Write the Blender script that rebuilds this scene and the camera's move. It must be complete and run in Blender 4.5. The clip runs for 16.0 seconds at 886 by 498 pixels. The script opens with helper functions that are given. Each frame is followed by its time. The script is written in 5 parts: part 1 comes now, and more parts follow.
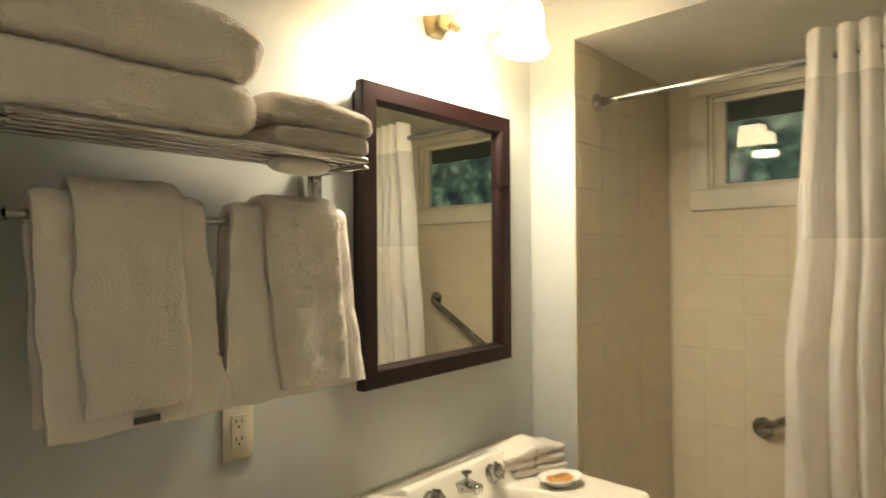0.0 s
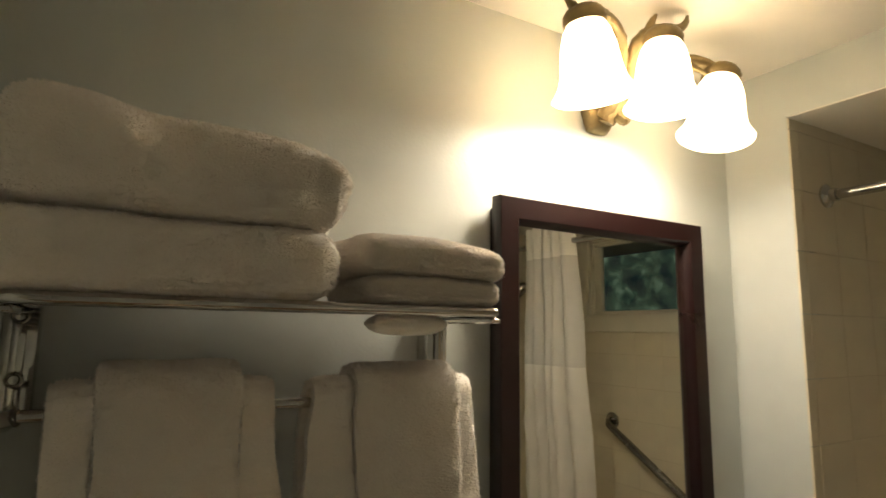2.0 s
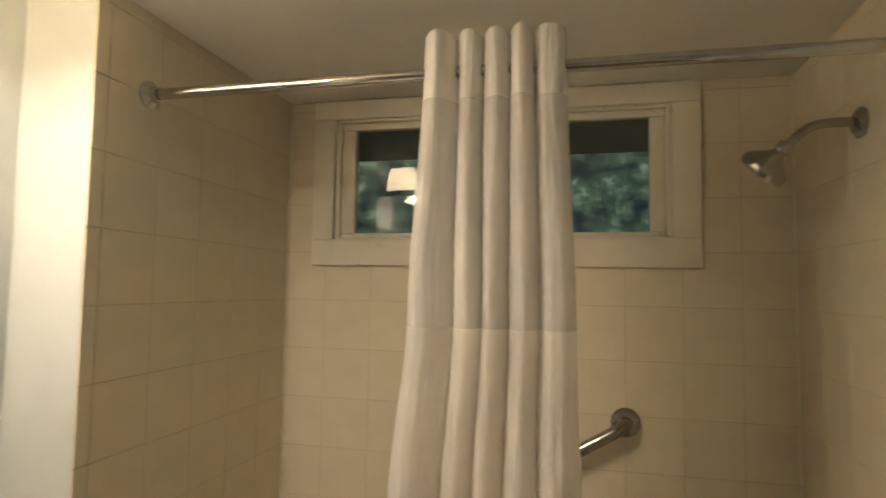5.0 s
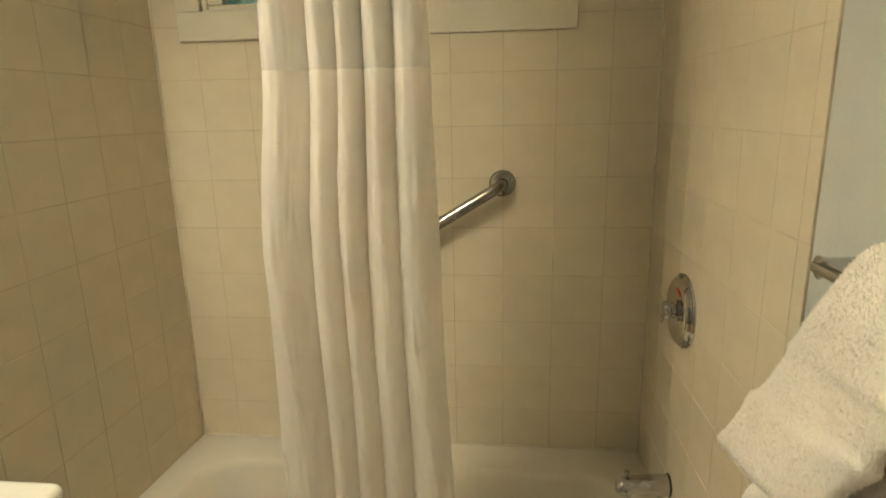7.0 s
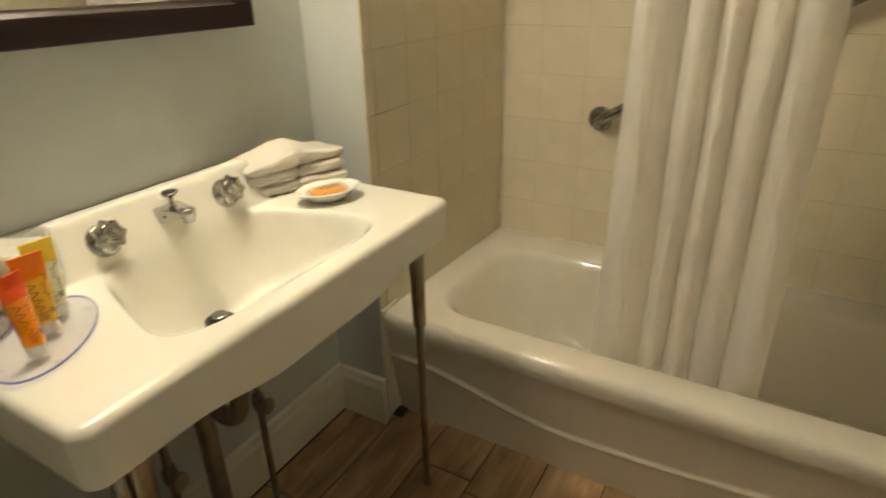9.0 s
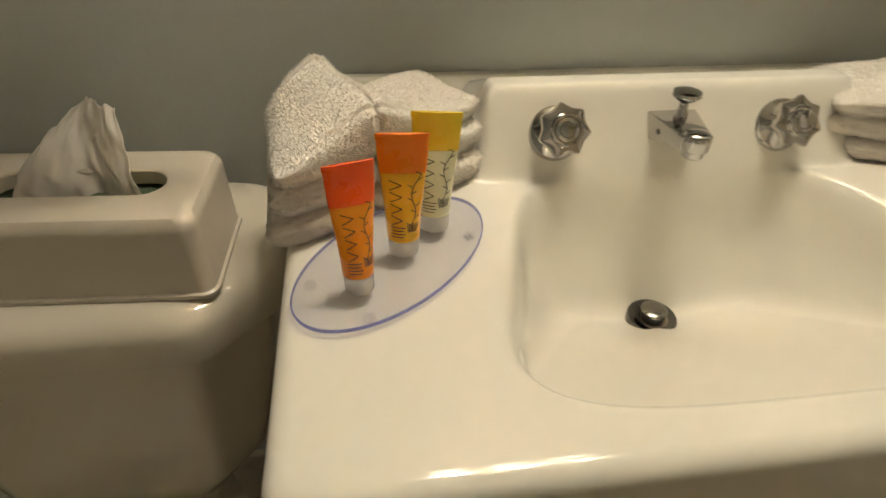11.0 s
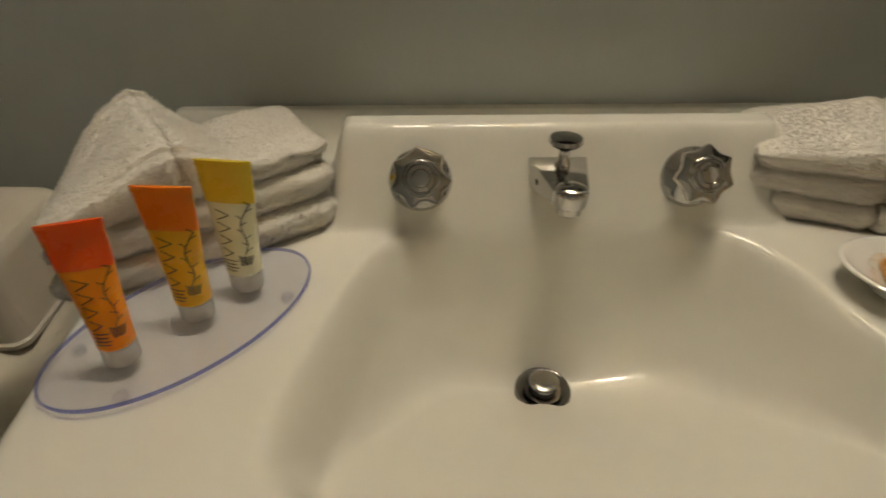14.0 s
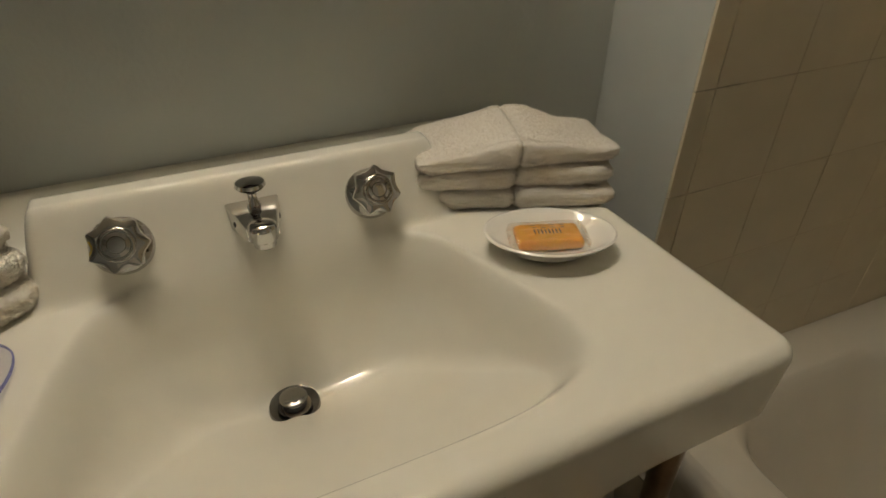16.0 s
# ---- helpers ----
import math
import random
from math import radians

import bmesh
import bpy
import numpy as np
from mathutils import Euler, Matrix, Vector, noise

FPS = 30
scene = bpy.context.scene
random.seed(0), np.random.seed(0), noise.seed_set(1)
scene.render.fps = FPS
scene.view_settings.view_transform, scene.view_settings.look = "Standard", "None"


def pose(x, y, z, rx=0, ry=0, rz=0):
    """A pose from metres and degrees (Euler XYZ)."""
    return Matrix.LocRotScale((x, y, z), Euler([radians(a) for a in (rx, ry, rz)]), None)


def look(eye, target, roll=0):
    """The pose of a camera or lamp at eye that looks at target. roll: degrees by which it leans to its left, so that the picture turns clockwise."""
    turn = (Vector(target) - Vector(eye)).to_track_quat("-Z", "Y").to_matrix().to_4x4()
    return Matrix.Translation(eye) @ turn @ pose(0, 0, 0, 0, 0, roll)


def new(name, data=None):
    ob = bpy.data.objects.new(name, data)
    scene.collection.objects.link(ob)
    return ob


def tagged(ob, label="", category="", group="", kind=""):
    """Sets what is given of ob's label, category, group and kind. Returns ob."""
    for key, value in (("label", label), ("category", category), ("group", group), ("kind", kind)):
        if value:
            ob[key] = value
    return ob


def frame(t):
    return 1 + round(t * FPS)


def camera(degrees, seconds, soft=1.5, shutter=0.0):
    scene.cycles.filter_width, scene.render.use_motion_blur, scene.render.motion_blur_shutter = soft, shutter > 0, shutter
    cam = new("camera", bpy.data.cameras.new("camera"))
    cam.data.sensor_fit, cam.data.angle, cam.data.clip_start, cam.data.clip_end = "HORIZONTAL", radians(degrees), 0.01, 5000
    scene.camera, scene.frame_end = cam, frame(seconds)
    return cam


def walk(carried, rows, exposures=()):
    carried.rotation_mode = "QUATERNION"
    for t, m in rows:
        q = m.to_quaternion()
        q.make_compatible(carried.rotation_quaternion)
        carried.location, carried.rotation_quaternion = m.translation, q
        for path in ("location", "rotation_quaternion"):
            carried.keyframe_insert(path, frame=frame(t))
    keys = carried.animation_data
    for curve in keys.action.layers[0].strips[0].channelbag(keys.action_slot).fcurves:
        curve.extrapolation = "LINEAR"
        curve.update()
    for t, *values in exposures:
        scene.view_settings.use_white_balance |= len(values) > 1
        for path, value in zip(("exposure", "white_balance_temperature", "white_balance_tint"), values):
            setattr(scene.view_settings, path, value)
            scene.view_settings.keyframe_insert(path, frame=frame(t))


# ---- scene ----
cam = camera(74.7, 16.0, shutter=0.35)
PATH = [
    (0, (-1.159, -1.112, 1.502), (0.316, 0.239, 1.517), -0.4),
    (0.5, (-1.033, -1.066, 1.561), (0.23, 0.484, 1.621), 2.9),
    (1, (-0.96, -1.0, 1.617), (0.187, 0.634, 1.74), 2.2),
    (1.5, (-0.922, -0.935, 1.648), (0.208, 0.7, 1.874), 1.0),
    (2, (-0.903, -0.916, 1.663), (0.094, 0.795, 1.944), 0.8),
    (2.5, (-0.854, -0.933, 1.661), (-0.031, 0.868, 1.944), 2.1),
    (3, (-0.756, -0.975, 1.65), (0.068, 0.835, 1.862), 3.4),
    (3.5, (-0.619, -0.988, 1.635), (0.594, 0.599, 1.737), 3.0),
    (4, (-0.481, -0.977, 1.645), (1.152, 0.171, 1.763), 2.6),
    (4.5, (-0.409, -1.037, 1.629), (1.418, -0.238, 1.783), 1.3),
    (5, (-0.387, -1.069, 1.61), (1.557, -0.619, 1.74), 0.9),
    (5.2, (-0.391, -1.081, 1.601), (1.574, -0.734, 1.731), 0.8),
    (7.3, (-0.422, -1.213, 1.419), (1.499, -1.006, 0.903), -1.7),
    (7.5, (-0.43, -1.196, 1.391), (1.485, -0.983, 0.854), -2.0),
    (8, (-0.474, -1.155, 1.312), (1.366, -0.704, 0.673), -2.1),
    (8.5, (-0.521, -1.093, 1.277), (1.169, -0.354, 0.503), -2.9),
    (9, (-0.58, -1.002, 1.262), (0.983, -0.098, 0.402), -1.0),
    (9.5, (-0.553, -0.905, 1.224), (0.727, 0.348, 0.335), -0.4),
    (10, (-0.479, -0.824, 1.17), (0.432, 0.615, 0.122), 1.5),
    (10.2, (-0.43, -0.776, 1.178), (0.322, 0.687, 0.041), 2.2),
    (12.3, (-0.274, -0.526, 1.118), (-0.518, 0.98, -0.175), 0.2),
    (12.5, (-0.269, -0.528, 1.118), (-0.557, 0.974, -0.172), -0.3),
    (13, (-0.238, -0.539, 1.133), (-0.529, 0.975, -0.141), 0.2),
    (13.5, (-0.181, -0.55, 1.146), (-0.295, 1.008, -0.103), 1.3),
    (14, (-0.127, -0.563, 1.152), (-0.034, 1.022, -0.064), 1.0),
    (14.5, (-0.084, -0.581, 1.162), (0.217, 0.977, -0.055), 0.5),
    (15, (-0.057, -0.605, 1.179), (0.425, 0.93, -0.01), 0.4),
    (15.5, (-0.038, -0.63, 1.187), (0.565, 0.884, 0.027), 0.3),
    (16, (-0.046, -0.65, 1.194), (0.669, 0.836, 0.064), 0.6),
]
EXPOSURE = [(0, 1.18, 6500, 10), (1, 0.75, 6500, 12), (2, 0.1, 6400, 12), (2.5, -0.03, 6400, 12), (3.5, 0.14, 6350, 11), (4, 0.40, 6250, 12), (4.5, 0.55, 6300, 14), (5, 0.86, 6400, 16), (7.3, 1.36, 6450, 5), (8.5, 1.40, 6450, 7), (9, 1.22, 6400, 8), (10, 0.95, 6300, 10), (12.3, 0.35, 6050, 13), (13.5, 0.14, 6050, 11), (14.2, -0.05, 6050, 12), (16, -0.10, 6050, 12)]
walk(cam, [(t, look(eye, target, roll)) for t, eye, target, roll in PATH], EXPOSURE)

# ---- light ----
world = bpy.data.worlds.new("dusk")
scene.world = world
world.use_nodes = True
wn = world.node_tree.nodes
sky = wn.new("ShaderNodeTexSky")
sky.sky_type, sky.sun_disc = "NISHITA", False
sky.sun_elevation, sky.sun_rotation = radians(3), radians(90)
world.node_tree.links.new(sky.outputs[0], wn["Background"].inputs[0])
wn["Background"].inputs[1].default_value = 0.02

BULB_W = (9.0, 8.4, 2.0)
BULB_COL = (1.0, 0.885, 0.70)

# ---- plan, in metres ----
X_LEFT, X_RET, X_BACK = -1.10, 0.548, 1.352    # left wall, header front, tub's long wall
Y_SINK, Y_END, Y_SHOW = 0.033, -0.142, -1.648    # sink wall, tub's two end walls
Z_CEIL, Z_ALC = 2.345, 2.212
DECK = 0.847                                   # top of the basin


# ---- helpers ----
def part(name, bm, mat, parent=None, label="", smooth=True, normals=True):
    me = bpy.data.meshes.new(name)
    if normals:
        bmesh.ops.recalc_face_normals(bm, faces=bm.faces)
    bm.to_mesh(me)
    bm.free()
    for m in (mat if isinstance(mat, (list, tuple)) else (mat,)):
        me.materials.append(m)
    if smooth:
        for p in me.polygons:
            p.use_smooth = True
        me.set_sharp_from_angle(angle=radians(38))
    ob = new(name, me)
    if parent is not None:
        ob.parent = parent
    if label:
        tagged(ob, label)
    return ob


def thing(name, label, category, loc=(0, 0, 0), rz=0.0, group="", kind=""):
    ob = new(name)
    ob.empty_display_size = 0.05
    ob.matrix_basis = pose(*loc, 0, 0, rz)
    return tagged(ob, label, category, group, kind)


def add_box(bm, lo, hi, bevel=0.0, seg=2):
    c = [(a + b) / 2 for a, b in zip(lo, hi)]
    d = [abs(b - a) for a, b in zip(lo, hi)]
    r = bmesh.ops.create_cube(bm, size=1, matrix=Matrix.Translation(c) @ Matrix.Diagonal((*d, 1)))
    if bevel:
        es = {e for v in r["verts"] for e in v.link_edges}
        bmesh.ops.bevel(bm, geom=list(es), offset=bevel, segments=seg, profile=0.5, affect="EDGES")
    return bm


def box(lo, hi, bevel=0.0, seg=2):
    return add_box(bmesh.new(), lo, hi, bevel, seg)


def add_loft(bm, rings, close=True, caps=True):
    """Rings of equally many points joined into a skin."""
    vs = [[bm.verts.new(p) for p in ring] for ring in rings]
    n = len(vs[0])
    for a, b in zip(vs, vs[1:]):
        for i in range(n if close else n - 1):
            j = (i + 1) % n
            bm.faces.new((a[i], a[j], b[j], b[i]))
    if caps and close:
        bm.faces.new(vs[0][::-1])
        bm.faces.new(vs[-1])
    return bm


def add_lathe(bm, profile, origin=(0, 0, 0), turn=None, seg=32, wave=None):
    """Profile of (radius, height) turned round z; turn: a 4x4 matrix put before."""
    m = Matrix.Translation(origin) @ (turn or Matrix.Identity(4))
    rings = []
    for r, h in profile:
        ring = []
        for i in range(seg):
            a = 2 * math.pi * i / seg
            k = wave(a, h) if wave else 1.0
            ring.append(m @ Vector((max(r, 1e-5) * k * math.cos(a), max(r, 1e-5) * k * math.sin(a), h)))
        rings.append(ring)
    return add_loft(bm, rings)


def lathe(profile, origin=(0, 0, 0), turn=None, seg=32, wave=None):
    return add_lathe(bmesh.new(), profile, origin, turn, seg, wave)


def smooth_path(pts, n=8):
    """Catmull-Rom through the points."""
    p = [Vector(q) for q in pts]
    p = [2 * p[0] - p[1]] + p + [2 * p[-1] - p[-2]]
    out = []
    for i in range(1, len(p) - 2):
        for k in range(n):
            t = k / n
            a, b, c, d = p[i - 1:i + 3]
            out.append(0.5 * ((2 * b) + (c - a) * t + (2 * a - 5 * b + 4 * c - d) * t * t + (3 * b - a - 3 * c + d) * t ** 3))
    return out + [p[-2]]


def add_tube(bm, pts, radius, seg=14, rough=0.0):
    """A round bar along the points; radius: a number or one for each point."""
    pts = [Vector(p) for p in pts]
    rad = radius if isinstance(radius, (list, tuple)) else [radius] * len(pts)
    side, rings = None, []
    for i, p in enumerate(pts):
        ahead = (pts[min(i + 1, len(pts) - 1)] - pts[max(i - 1, 0)]).normalized()
        if side is None:
            side = ahead.orthogonal().normalized()
        side = (side - ahead * side.dot(ahead)).normalized()
        up = ahead.cross(side)
        ring = []
        for k in range(seg):
            a = 2 * math.pi * k / seg
            d = math.cos(a) * side + math.sin(a) * up
            q = 1 + (rough * noise.noise(Vector((a * 2.2, i * 0.9, p.x * 30))) if rough else 0)
            ring.append(p + d * rad[i] * q)
        rings.append(ring)
    return add_loft(bm, rings)


def tube(pts, radius, seg=14, rough=0.0):
    return add_tube(bmesh.new(), pts, radius, seg, rough)


def step(a, b, x):
    t = min(1.0, max(0.0, (x - a) / (b - a)))
    return t * t * (3 - 2 * t)


def lerp(a, b, t):
    return a + (b - a) * t


ALONG_Y = Matrix.Rotation(radians(90), 4, "X")      # z of a lathe points to -y
ALONG_PY = Matrix.Rotation(radians(-90), 4, "X")    # to +y
ALONG_X = Matrix.Rotation(radians(-90), 4, "Y")     # to -x


# ---- materials ----
def material(name, colour, rough=0.5, metal=0.0, spots=0.06, scale=6.0, bump=0.0, bump_scale=200.0, coat=0.0, ior=1.45,
             fine=0.0, fine_scale=60.0, rough_var=0.08, sheen=0.0, transmission=0.0, per_object=0.0):
    """A Principled surface whose colour and gloss vary at two scales, with fine relief."""
    m = bpy.data.materials.new(name)
    m.use_nodes = True
    nt = m.node_tree
    nd, ln = nt.nodes, nt.links
    b = nd["Principled BSDF"]
    b.inputs["Metallic"].default_value = metal
    b.inputs["IOR"].default_value = ior
    b.inputs["Coat Weight"].default_value = coat
    b.inputs["Coat Roughness"].default_value = 0.06
    b.inputs["Sheen Weight"].default_value = sheen
    b.inputs["Transmission Weight"].default_value = transmission
    co = nd.new("ShaderNodeTexCoord")
    n1 = nd.new("ShaderNodeTexNoise")
    n1.inputs["Scale"].default_value, n1.inputs["Detail"].default_value = scale, 5
    ln.new(co.outputs["Object"], n1.inputs["Vector"])
    n2 = nd.new("ShaderNodeTexNoise")
    n2.inputs["Scale"].default_value, n2.inputs["Detail"].default_value = fine_scale, 3
    ln.new(co.outputs["Object"], n2.inputs["Vector"])
    add = nd.new("ShaderNodeMath")
    add.operation = "MULTIPLY_ADD"
    ln.new(n2.outputs[0], add.inputs[0])
    add.inputs[1].default_value = fine / max(spots, 1e-4)
    ln.new(n1.outputs[0], add.inputs[2])
    rng = nd.new("ShaderNodeMapRange")
    rng.inputs["From Min"].default_value = 0.3
    rng.inputs["From Max"].default_value = 0.7 + fine / max(spots, 1e-4)
    rng.inputs["To Min"].default_value, rng.inputs["To Max"].default_value = 1 - spots, 1 + spots
    ln.new(add.outputs[0], rng.inputs["Value"])
    value = rng.outputs[0]
    if per_object:
        inf = nd.new("ShaderNodeObjectInfo")
        r2 = nd.new("ShaderNodeMapRange")
        r2.inputs["To Min"].default_value, r2.inputs["To Max"].default_value = 1 - per_object, 1 + per_object
        ln.new(inf.outputs["Random"], r2.inputs["Value"])
        mul = nd.new("ShaderNodeMath")
        mul.operation = "MULTIPLY"
        ln.new(value, mul.inputs[0])
        ln.new(r2.outputs[0], mul.inputs[1])
        value = mul.outputs[0]
    mix = nd.new("ShaderNodeVectorMath")
    mix.operation = "SCALE"
    mix.inputs[0].default_value = colour
    ln.new(value, mix.inputs["Scale"])
    ln.new(mix.outputs[0], b.inputs["Base Color"])
    rr = nd.new("ShaderNodeMapRange")
    rr.inputs["From Min"].default_value, rr.inputs["From Max"].default_value = 0.3, 0.7
    rr.inputs["To Min"].default_value, rr.inputs["To Max"].default_value = max(0.01, rough - rough_var), min(1, rough + rough_var)
    ln.new(n1.outputs[0], rr.inputs["Value"])
    ln.new(rr.outputs[0], b.inputs["Roughness"])
    if bump:
        n3 = nd.new("ShaderNodeTexNoise")
        n3.inputs["Scale"].default_value, n3.inputs["Detail"].default_value = bump_scale, 4
        ln.new(co.outputs["Object"], n3.inputs["Vector"])
        bp = nd.new("ShaderNodeBump")
        bp.inputs["Strength"].default_value = 0.6
        bp.inputs["Distance"].default_value = bump
        ln.new(n3.outputs[0], bp.inputs["Height"])
        ln.new(bp.outputs[0], b.inputs["Normal"])
    return m


M_WALL = material("blue_grey_paint", (0.535, 0.558, 0.528), 0.40, spots=0.03, bump=0.0006, bump_scale=160)
M_CEIL = material("ceiling_paint", (0.82, 0.79, 0.72), 0.7, spots=0.03, bump=0.0008, bump_scale=120)
M_TRIM = material("trim_paint", (0.74, 0.70, 0.58), 0.35, spots=0.05, bump=0.0004, bump_scale=90)
M_TILE = material("almond_tile", (0.70, 0.63, 0.48), 0.16, spots=0.035, scale=9, bump=0.0003, bump_scale=25, per_object=0.012, rough_var=0.05)
M_GROUT = material("grout", (0.54, 0.465, 0.335), 0.85, spots=0.2, scale=14, bump=0.001, bump_scale=300)
M_CAULK = material("caulk", (0.70, 0.65, 0.52), 0.5, spots=0.1, scale=20)
M_TUB = material("enamel", (0.71, 0.67, 0.575), 0.08, spots=0.03, scale=4, rough_var=0.03, coat=0.3)
M_SINK = material("biscuit_porcelain", (0.775, 0.75, 0.66), 0.085, spots=0.02, scale=5, rough_var=0.02, coat=0.4)
M_WC = material("toilet_porcelain", (0.60, 0.555, 0.455), 0.07, spots=0.02, scale=5, rough_var=0.02, coat=0.4)
M_CHROME = material("chrome", (0.54, 0.53, 0.515), 0.07, metal=1.0, spots=0.06, scale=30, rough_var=0.05)
M_STEEL = material("brushed_steel", (0.36, 0.345, 0.32), 0.22, metal=1.0, spots=0.12, scale=25, bump=0.0002, bump_scale=400)
M_TARN = material("tarnished_pipe", (0.34, 0.29, 0.22), 0.38, metal=0.9, spots=0.3, scale=18, bump=0.0005, bump_scale=150)
M_MAHOG = material("dark_mahogany", (0.012, 0.0034, 0.0033), 0.30, spots=0.10, scale=9, coat=0.12, rough_var=0.03, fine=0.08, fine_scale=80)
M_RUBBER = material("black_plastic", (0.025, 0.024, 0.023), 0.45, spots=0.1)
M_PLATE = material("outlet_plastic", (0.66, 0.60, 0.46), 0.35, spots=0.03)
# near-black colour standing in for the shade inside small openings
M_HOLE_SHADE = material("hole_shade", (0.02, 0.018, 0.015), 0.8, spots=0.1)
M_BRONZE = material("antique_bronze", (0.23, 0.175, 0.085), 0.44, metal=0.55, spots=0.45, scale=22, bump=0.002, bump_scale=70, fine=0.2, fine_scale=120)
M_BOX = material("cover_plastic", (0.60, 0.545, 0.45), 0.26, spots=0.02, scale=3, rough_var=0.02)
M_GREEN = material("carton_inside", (0.10, 0.14, 0.08), 0.7, spots=0.2)
M_CLOTHMARK = material("grey_tag", (0.12, 0.11, 0.10), 0.8)
M_BRUSH = material("grey_white_plastic", (0.42, 0.38, 0.36), 0.4, spots=0.05)
M_INK = material("dark_ink", (0.035, 0.028, 0.022), 0.6, spots=0.2, scale=60)


def terry(name, colour, relief=0.0014):
    """Looped cotton: a soft base with a deep fine pile."""
    m = material(name, colour, 0.95, spots=0.05, scale=14, fine=0.10, fine_scale=420, sheen=0.9)
    nt = m.node_tree
    nd, ln = nt.nodes, nt.links
    b = nd["Principled BSDF"]
    co = nd.new("ShaderNodeTexCoord")
    vo = nd.new("ShaderNodeTexVoronoi")
    vo.inputs["Scale"].default_value = 340
    no = nd.new("ShaderNodeTexNoise")
    no.inputs["Scale"].default_value, no.inputs["Detail"].default_value = 300, 6
    ln.new(co.outputs["Object"], vo.inputs["Vector"])
    ln.new(co.outputs["Object"], no.inputs["Vector"])
    ad = nd.new("ShaderNodeMath")
    ad.operation = "MULTIPLY_ADD"
    ln.new(vo.outputs["Distance"], ad.inputs[0])
    ad.inputs[1].default_value = -0.6
    ln.new(no.outputs[0], ad.inputs[2])
    bp = nd.new("ShaderNodeBump")
    bp.inputs["Strength"].default_value, bp.inputs["Distance"].default_value = 0.30, relief
    ln.new(ad.outputs[0], bp.inputs["Height"])
    ln.new(bp.outputs[0], b.inputs["Normal"])
    return m


def nap_of(m):
    """The same cotton as single loops, which pass light on to one another."""
    k = m.copy()
    nd, ln = k.node_tree.nodes, k.node_tree.links
    b = nd["Principled BSDF"]
    tr = nd.new("ShaderNodeBsdfTranslucent")
    ln.new(b.inputs["Base Color"].links[0].from_socket, tr.inputs[0])
    mx = nd.new("ShaderNodeMixShader")
    mx.inputs[0].default_value = 0.5
    ln.new(b.outputs[0], mx.inputs[1])
    ln.new(tr.outputs[0], mx.inputs[2])
    ln.new(mx.outputs[0], nd["Material Output"].inputs[0])
    return k


M_TOWEL = terry("white_terry", (0.96, 0.895, 0.81), 0.0018)
M_CLOTH = terry("washcloth_terry", (0.96, 0.91, 0.82))
NAP = {m.name: nap_of(m) for m in (M_TOWEL, M_CLOTH)}


def plain_glass(name, colour, rough=0.0, ior=1.45):
    m = bpy.data.materials.new(name)
    m.use_nodes = True
    b = m.node_tree.nodes["Principled BSDF"]
    b.inputs["Base Color"].default_value = (*colour, 1)
    b.inputs["Roughness"].default_value = rough
    b.inputs["IOR"].default_value = ior
    b.inputs["Transmission Weight"].default_value = 1.0
    return m


M_PANE = plain_glass("window_glass", (0.90, 0.92, 0.88))


def thin_clear(name, tint, gloss_rough=0.03, body=0.0, body_colour=(0.8, 0.8, 0.8), gloss=0.06):
    """Thin clear plastic: light passes straight through a tint, with a faint gloss; body: a milky share."""
    m = bpy.data.materials.new(name)
    m.use_nodes = True
    nt = m.node_tree
    nd, ln = nt.nodes, nt.links
    nd.remove(nd["Principled BSDF"])
    tp = nd.new("ShaderNodeBsdfTransparent")
    tp.inputs[0].default_value = (*tint, 1)
    gl = nd.new("ShaderNodeBsdfGlossy")
    gl.inputs["Roughness"].default_value = gloss_rough
    df = nd.new("ShaderNodeBsdfDiffuse")
    df.inputs[0].default_value = (*body_colour, 1)
    m1 = nd.new("ShaderNodeMixShader")
    m1.inputs[0].default_value = body
    ln.new(tp.outputs[0], m1.inputs[1])
    ln.new(df.outputs[0], m1.inputs[2])
    m2 = nd.new("ShaderNodeMixShader")
    m2.inputs[0].default_value = gloss
    ln.new(m1.outputs[0], m2.inputs[1])
    ln.new(gl.outputs[0], m2.inputs[2])
    ln.new(m2.outputs[0], nd["Material Output"].inputs[0])
    return m


M_ACRYL = thin_clear("clear_acrylic", (0.97, 0.97, 0.99), 0.03, 0.05, (0.75, 0.76, 0.85))
M_EDGE = thin_clear("blue_acrylic_edge", (0.62, 0.64, 0.92), 0.05, 0.16, (0.22, 0.25, 0.70))
M_FROST = thin_clear("frosted_cap", (0.92, 0.90, 0.86), 0.25, 0.45, (0.85, 0.82, 0.76))
M_FILM = thin_clear("clear_film", (0.98, 0.97, 0.95), 0.10, 0.05, (0.9, 0.85, 0.75), 0.20)

M_MIRROR = bpy.data.materials.new("silvered_mirror")
M_MIRROR.use_nodes = True
_b = M_MIRROR.node_tree.nodes["Principled BSDF"]
_b.inputs["Metallic"].default_value, _b.inputs["Roughness"].default_value = 1.0, 0.015
_b.inputs["Base Color"].default_value = (0.84, 0.86, 0.82, 1)


